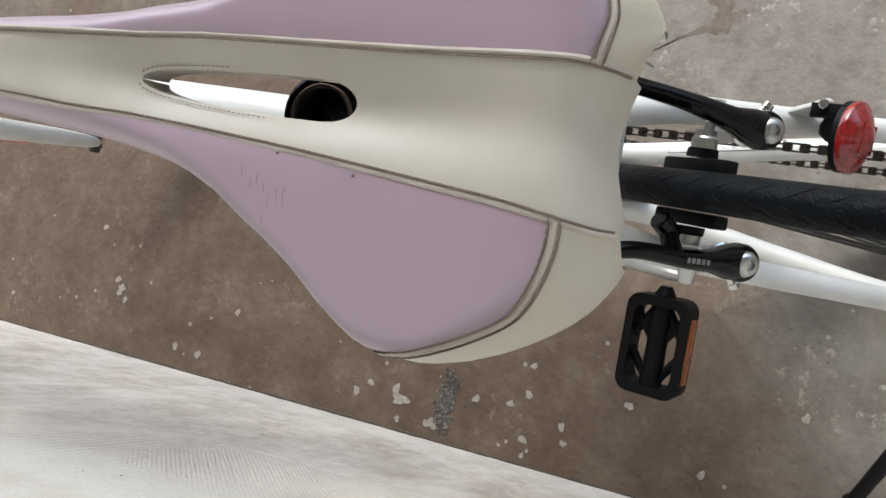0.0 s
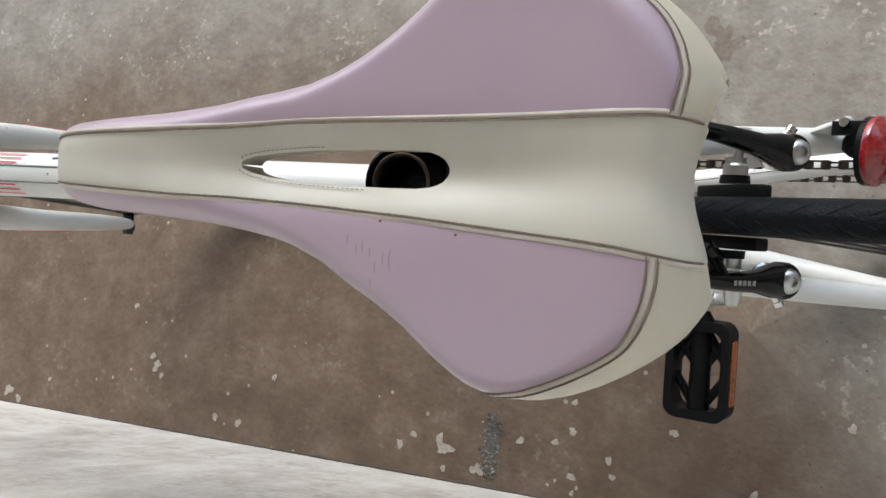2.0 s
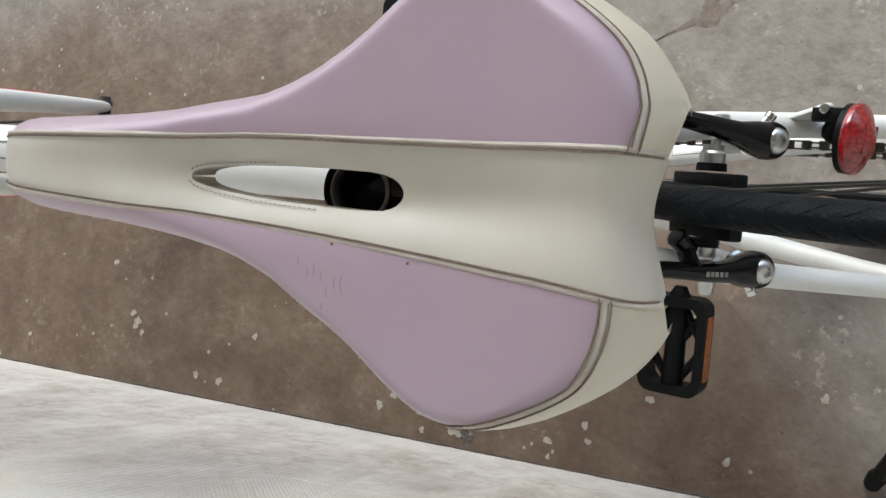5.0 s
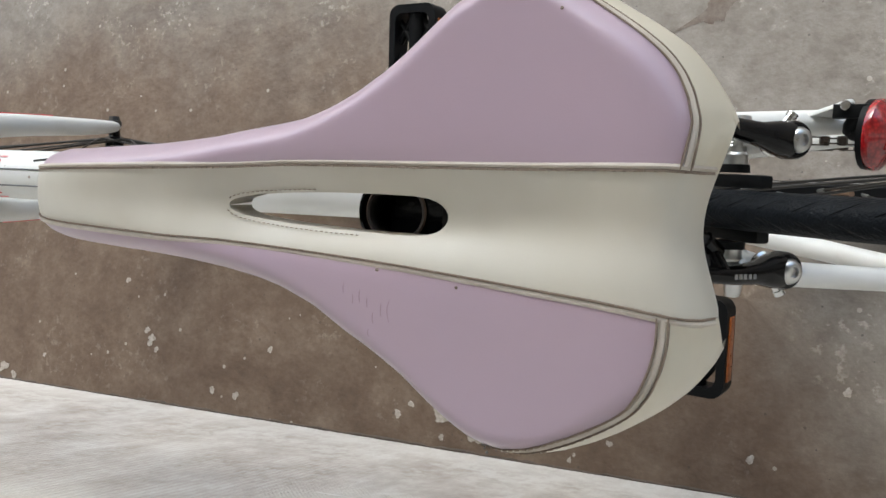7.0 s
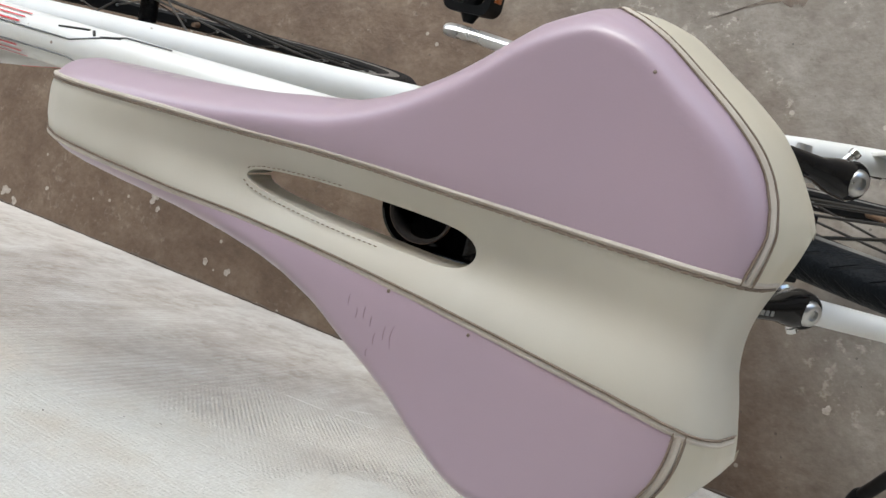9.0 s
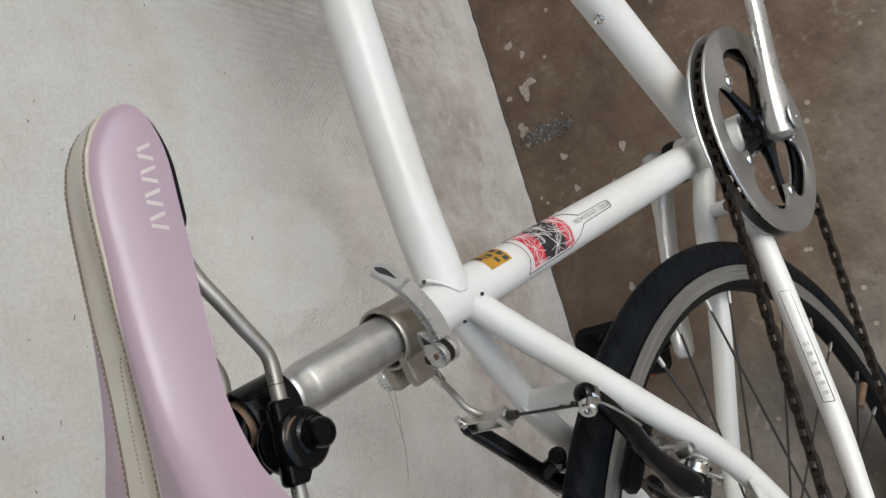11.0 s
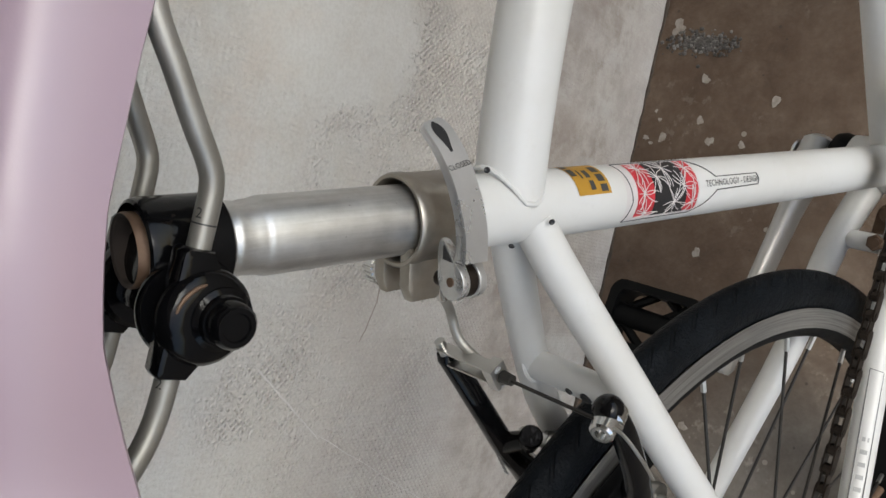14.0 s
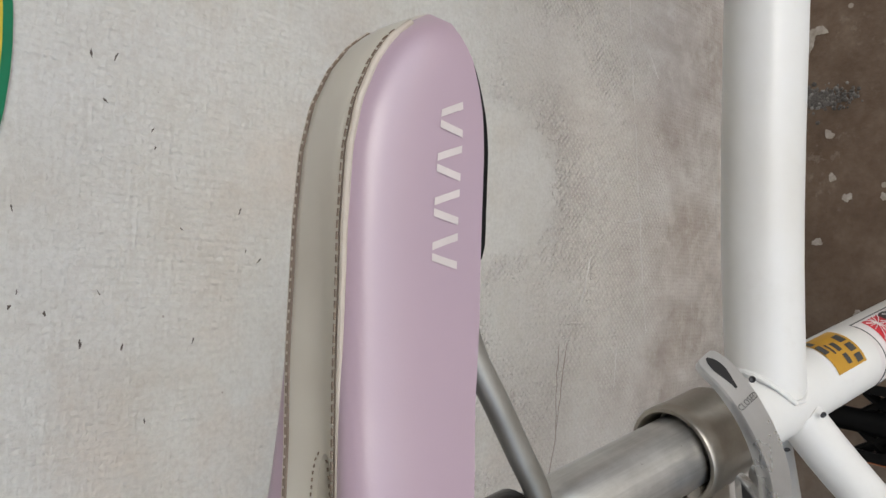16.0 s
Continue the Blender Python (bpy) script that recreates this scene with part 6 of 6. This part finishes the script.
    lathe(bm, [(0.001, 0.0), (0.001, 0.0078), (0.007, 0.0078), (0.0085, 0.0065), (0.012, 0.0065), (0.012, 0.0)], pc, (0, s, 0), 18)
    lathe(bm, [(0.0215, 0.0), (0.0215, 0.0058), (0.0245, 0.0056), (0.0305, 0.0044), (0.0310, 0.0030), (0.0290, 0.0028), (0.0290, 0.0)], pc + V(-0.0035, 0, 0), (0, s, 0), 14)
    tube(bm, [pc, pc + V(-0.0025, s * 0.026, 0)], 0.0030, 10)
    part("pad_bolt", bm, ALU, arm)
    if s < 0:
        bm = bmesh.new()
        dome(bm, top + BR * 0.001 + AL * 0.001, AL, 0.0068, 0.0062, 18)
        dome(bm, top + BR * 0.001 + AL * 0.001, -AL, 0.0068, 0.0055, 18)
        part("arm_tip", bm, GLOSS, arm)
        bm = bmesh.new()
        bc = V(0.2530, -0.0450, 0.2935)
        lathe(bm, [(-0.004, 0.0), (-0.004, 0.0064), (0.000, 0.0070), (0.0035, 0.0070), (0.0045, 0.0058), (0.0105, 0.0054), (0.0115, 0.0044), (0.0115, 0.0026), (0.0085, 0.0024), (0.0085, 0.0)], bc, (-0.62, -0.28, 0.73), 18)
        part("cable_anchor", bm, CHROME, arm, "chromed cable anchor bolt")
    else:
        for k, (x0, wd) in enumerate(((0.0, 0.0022), (0.0032, 0.0022), (0.0064, 0.0024), (0.0098, 0.0022), (0.0132, 0.0020))):
            bm = bmesh.new()
            cpos = pth[9] + BR * 0.0074 + AL * (0.006 - x0)
            box(bm, (wd, 0.0030, 0.0004), axes(cpos, AL, (0, 1, 0)))
            part("writing_bar", bm, ARM_PRINT, arm, smooth=False)
# noodle, its stirrup and the bare cable
link_c = V(0.2516, 0.0110, 0.3045)
noodle = spline([V(0.2516, 0.0050, 0.3050), V(0.2518, 0.0200, 0.3010), V(0.2600, 0.0345, 0.3085), V(0.2745, 0.0345, 0.3205), V(0.2825, 0.0190, 0.3420), V(0.2885, 0.0076, 0.3563)], 6)
bm = bmesh.new()
tube(bm, noodle, 0.0024, 10)
nd = part("brake_noodle", bm, STEEL, bike, "bent metal brake noodle with a bare cable")
bm = bmesh.new()
tube(bm, [noodle[-7], noodle[-4], noodle[-1], noodle[-1] + V(0.003, -0.005, 0.012)], 0.0030, 10)
part("noodle_sleeve", bm, CHROME, nd)
bm = bmesh.new()
anchor = V(0.2500, -0.0460, 0.2975)
tube(bm, [V(0.2516, 0.0040, 0.3050), anchor], 0.0009, 6)
part("inner_cable", bm, SPOKE, nd)
bm = bmesh.new()
tube(bm, spline([anchor, anchor + V(-0.001, -0.0110, 0.002), anchor + V(-0.010, -0.0165, -0.008), anchor + V(-0.020, -0.0130, -0.026)], 5), 0.0008, 6)
part("cable_tail", bm, STEEL, nd, "loose silver cable tail")
bm = bmesh.new()
tipL = V(0.2506, 0.0460, 0.3045)
ldir = (link_c - tipL).normalized()
for s in (-1, 1):
    strap = stadium(0.042, 0.0062, 6)
    prism(bm, strap, 0.0011, axes(tipL.lerp(link_c, 0.52) + AL * (s * 0.0045), ldir, BR))
box(bm, (0.006, 0.012, 0.010), axes(link_c, ldir, AL), 0.001)
tube(bm, [tipL - AL * 0.008, tipL + AL * 0.008], 0.0026, 10)
part("noodle_stirrup", bm, ALU, nd)
bm = bmesh.new()
tube(bm, [link_c + ldir * 0.004, link_c + ldir * 0.010], [0.0032, 0.0026], 10)
part("noodle_end", bm, SPOKE, nd)

# ---- rear reflector on its bracket ----
RC = V(0.1315, -0.0430, 0.1560)
RN = V(-0.93, 0.05, 0.36).normalized()          # the way it faces
RX = V(0, 1, 0)
RX = (RX - RN * RN.dot(RX)).normalized()
mR = axes(RC, RX, RN.cross(RX))
bm = bmesh.new()
outline = []
for k in range(48):
    q = 6.283185 * k / 48
    r = 1.0 / (abs(math.cos(q)) ** 2.1 + abs(math.sin(q)) ** 2.1) ** (1 / 2.1)
    outline.append((0.0228 * r * math.cos(q), 0.0205 * r * math.sin(q)))
rows = []
for z, sc in ((0.0, 0.97), (0.0022, 1.0), (0.0042, 0.985), (0.0066, 0.86), (0.0098, 0.58), (0.0130, 0.25), (0.0140, 0.10)):
    rows.append([mR @ V(x * sc, y * sc, z) for x, y in outline])
loft(bm, rows)
reflector = part("rear_reflector", bm, LENS, bike, "red plastic rear reflector")
bm = bmesh.new()
prism(bm, [(x * 0.98, y * 0.98) for x, y in outline], 0.0035, mR @ Matrix.Translation((0, 0, -0.0035)), 0.0006)
tube(bm, spline([RC - RN * 0.003, RC - RN * 0.014 + V(0, -0.003, 0), V(0.1400, -0.0555, 0.1615)], 4), [0.007, 0.006, 0.0045], 12)
box(bm, (0.0205, 0.0090, 0.0090), Matrix.Translation((0.1455, -0.0572, 0.1625)) @ Matrix.Rotation(0.12, 4, "Y"), 0.0016)
part("reflector_bracket", bm, BLACK, reflector)
bm = bmesh.new()
for x, y, lx, ly in ((0, 0.0085, 0.0178, 0.0009), (0, -0.0085, 0.0178, 0.0009), (0.0085, 0, 0.0009, 0.0178), (-0.0085, 0, 0.0009, 0.0178)):
    box(bm, (lx, ly, 0.0030), mR @ Matrix.Translation((x, y, 0.0098)))
part("lens_ribs", bm, LENS, reflector)
bm = bmesh.new()
lathe(bm, [(0, 0), (0, 0.0034), (0.0018, 0.0034), (0.0030, 0.0026), (0.0030, 0)], (0.1490, -0.0603, 0.1660), (-0.1, -0.1, 1), 12)
part("bracket_screw", bm, CHROME, reflector)
bm = bmesh.new()
prism(bm, [(-0.0042, -0.0030), (-0.0052, 0.0), (-0.0042, 0.0032), (0.0060, 0.0062), (0.0200, 0.0125), (0.0200, -0.0105), (0.0060, -0.0056)], 0.0028, axes((0.1485, -0.0603, 0.1618), (0.0155, 0.0083, -0.0110), (0.74, 0, 0.67)), 0.0006)
part("reflector_tab", bm, WHITE, bike)

# ---- decals ----
def on_seat_tube(s, phi, lift):
    """A place on the seat tube: s metres up from the bracket, phi round from the right towards the front."""
    c = BB + SEAT_AX * s
    z = c.z
    c = seat_at(z)
    return c + (0.0148 + lift) * (math.cos(phi) * SR + math.sin(phi) * SF)


def sheet(name, s0, s1, p0, p1, lift, mat, parent, shape=None, n=14):
    bm = bmesh.new()
    grid = [[bm.verts.new(on_seat_tube(s0 + (s1 - s0) * i / n, radians(p0 + (p1 - p0) * j / n), lift)) for j in range(n + 1)] for i in range(n + 1)]
    for i in range(n):
        for j in range(n):
            if shape is None or shape((i + 0.5) / n, (j + 0.5) / n):
                bm.faces.new((grid[i][j], grid[i + 1][j], grid[i + 1][j + 1], grid[i][j + 1]))
    return part(name, bm, mat, parent)


def stroke(bm, pts, w, lift):
    """A printed line on the seat tube through (s, phi degrees)."""
    line = [on_seat_tube(s, radians(p), lift) for s, p in pts]
    tube(bm, line, w, 4)


DS = 0.2925                   # how far up the seat tube the decal begins
decal = sheet("tube_decal", DS, DS + 0.059, -40, 86, 0.00015, DECAL_WHITE, seat_tube)
tagged(decal, "red and black flowered decal")
sheet("decal_red_field", DS + 0.0015, DS + 0.051, -31, 78, 0.0003, DECAL_RED, seat_tube)
sheet("decal_black_field", DS + 0.012, DS + 0.038, -31, 78, 0.00045, DECAL_BLACK, seat_tube)
bm = bmesh.new()
rg = random.Random(11)
for cs, cp in ((DS + 0.014, 20), (DS + 0.022, -8), (DS + 0.034, 40), (DS + 0.046, 12), (DS + 0.044, -24), (DS + 0.026, 58), (DS + 0.008, 55), (DS + 0.006, -12), (DS + 0.045, 62)):
    for k in range(11):
        a = 6.283 * k / 11 + rg.uniform(-0.2, 0.2)
        ln = rg.uniform(0.006, 0.011)
        bend = rg.uniform(-0.5, 0.5)
        pts = []
        for j in range(7):
            x = j / 6
            aa = a + bend * x
            pts.append((min(DS + 0.050, max(DS + 0.002, cs + ln * x * math.cos(aa))), min(77, max(-30, cp + math.degrees(ln * x * math.sin(aa) / 0.0148)))))
        stroke(bm, pts, 0.00022, 0.00055)
part("decal_petals", bm, DECAL_WHITE, seat_tube)
bm = bmesh.new()
edge = [(DS + 0.0575, -40), (DS + 0.0545, 0), (DS + 0.0575, 84), (DS + 0.004, 84), (DS - 0.006, 60), (DS - 0.016, 30), (DS - 0.0560, 29), (DS - 0.0575, 17), (DS - 0.0565, 6), (DS - 0.016, 4), (DS - 0.006, -22), (DS + 0.004, -38), (DS + 0.0575, -40)]
fineline = []
for (s0, p0), (s1, p1) in zip(edge, edge[1:]):
    fineline += [(s0 + (s1 - s0) * k / 8, p0 + (p1 - p0) * k / 8) for k in range(8)]
stroke(bm, fineline + [edge[-1]], 0.00032, 0.0002)
part("decal_outline", bm, DECAL_GREY, seat_tube)
words("writing", "TECHNOLOGY - DESIGN", 0.0047, lambda x, y: on_seat_tube(DS - 0.0318 - x, radians(17) + y / 0.0148, 0.0003), DECAL_GREY, seat_tube, 1.0)
sticker = sheet("ochre_sticker", DS + 0.0695, DS + 0.0915, 20, 98, 0.0002, DECAL_YELLOW, seat_tube)
for s0, w, p0, p1 in ((0.0735, 0.0052, 20, 34), (0.0735, 0.0052, 38, 54), (0.0735, 0.0052, 58, 76), (0.0815, 0.0034, 24, 42), (0.0815, 0.0034, 47, 66), (0.0865, 0.0014, 46, 68), (0.0895, 0.0040, 52, 72), (0.0895, 0.0040, 76, 90)):
    sheet("print_bar", DS + s0 - 0.0020, DS + s0 - 0.0020 + w * 0.9, p0 + 4, p1 + 3, 0.0004, PRINT, sticker, n=4)

# outlined lettering panel on the right chain stay, as plain bars
stay_pts = spline(CHAIN_STAY[-1], 14)
bm = bmesh.new()
sel = [p for p in stay_pts if 0.182 < p.x < 0.283]
for ang in (38, 92):
    tube(bm, [p + 0.0098 * (V(0, -1, 0) * math.cos(radians(ang)) + V(0.13, 0, 0.99) * math.sin(radians(ang))) for p in sel], 0.00035, 4)
for p in (sel[0], sel[-1]):
    tube(bm, [p + 0.0098 * (V(0, -1, 0) * math.cos(radians(a)) + V(0.13, 0, 0.99) * math.sin(radians(a))) for a in range(38, 93, 6)], 0.00035, 4)
part("stay_outline", bm, DECAL_GREY, bike)
for k in range(len(sel) // 2, len(sel) - 1):
    bm = bmesh.new()
    p = sel[k]
    n1 = (V(0, -1, 0) * math.cos(radians(64)) + V(0.13, 0, 0.99) * math.sin(radians(64)))
    d = (sel[k + 1] - p).normalized()
    box(bm, (0.0030, 0.0046, 0.0004), axes(p + n1 * 0.0094, d, d.cross(n1)))
    part("lettering_bar", bm, LETTER, bike, smooth=False)

# red and grey flashes on the top tube and fork
for s in (-1, 1):
    for u0, u1, a in ((0.654, 0.710, 62), (0.652, 0.700, 48), (0.650, 0.690, 34)):
        bm = bmesh.new()
        pts = [(u0 + (u1 - u0) * k / 6, 0.3490 + (u0 + (u1 - u0) * k / 6 - 0.40) * 0.1010) for k in range(7)]
        rows = [[V(u, s * 0.01635 * math.cos(radians(a) + off), z + 0.01635 * math.sin(radians(a) + off)) for u, z in pts] for off in (-0.035, -0.01, 0.015, 0.035)]
        loft(bm, rows, False)
        part("red_flash", bm, DECAL_RED, top_tube)
    bm = bmesh.new()
    pts = [(0.54, 20), (0.575, 22), (0.592, 50), (0.61, 70), (0.70, 70)]
    tube(bm, [V(u, s * 0.0160 * math.cos(radians(a)), 0.3490 + (u - 0.40) * 0.1010 + 0.0160 * math.sin(radians(a))) for u, a in pts], 0.0005, 4)
    part("grey_pinstripe", bm, DECAL_GREY, top_tube)
    for p0, p1 in (((0.872, 0.0515, 0.232), (0.905, 0.0538, 0.150)), ((0.876, 0.0502, 0.240), (0.900, 0.0525, 0.175))):
        bm = bmesh.new()
        tube(bm, [V(p0[0], s * p0[1], p0[2]), V(p1[0], s * p1[1], p1[2])], 0.0014, 5)
        part("fork_flash", bm, DECAL_RED, fork)
# maker's lettering on the right of the top tube, as plain slanted bars
for u0, u1, lean in ((0.579, 0.588, 0.004), (0.593, 0.601, -0.004), (0.605, 0.622, 0.005)):
    bm = bmesh.new()
    tube(bm, [V(u, -0.0154 * math.cos(a), 0.3490 + (u - 0.40) * 0.1010 + 0.0154 * math.sin(a)) for u, a in ((u0 + (u1 - u0) * k / 6 + lean * (k / 6 - 0.5), radians(30 + 14 * k / 6 * (1 if lean > 0 else -1) + (0 if lean > 0 else 14))) for k in range(7))], 0.0010, 5)
    part("lettering_bar", bm, DECAL_BLACK, top_tube)
# nuts on the front axle
for s in (-1, 1):
    bm = bmesh.new()
    lathe(bm, [(0.050, 0.0), (0.050, 0.0085), (0.0560, 0.0085), (0.0570, 0.0070), (0.0620, 0.0060), (0.0620, 0.0)], (FRONT.x, 0, 0), (0, s, 0), 6)
    part("axle_nut", bm, SPOKE, fork)
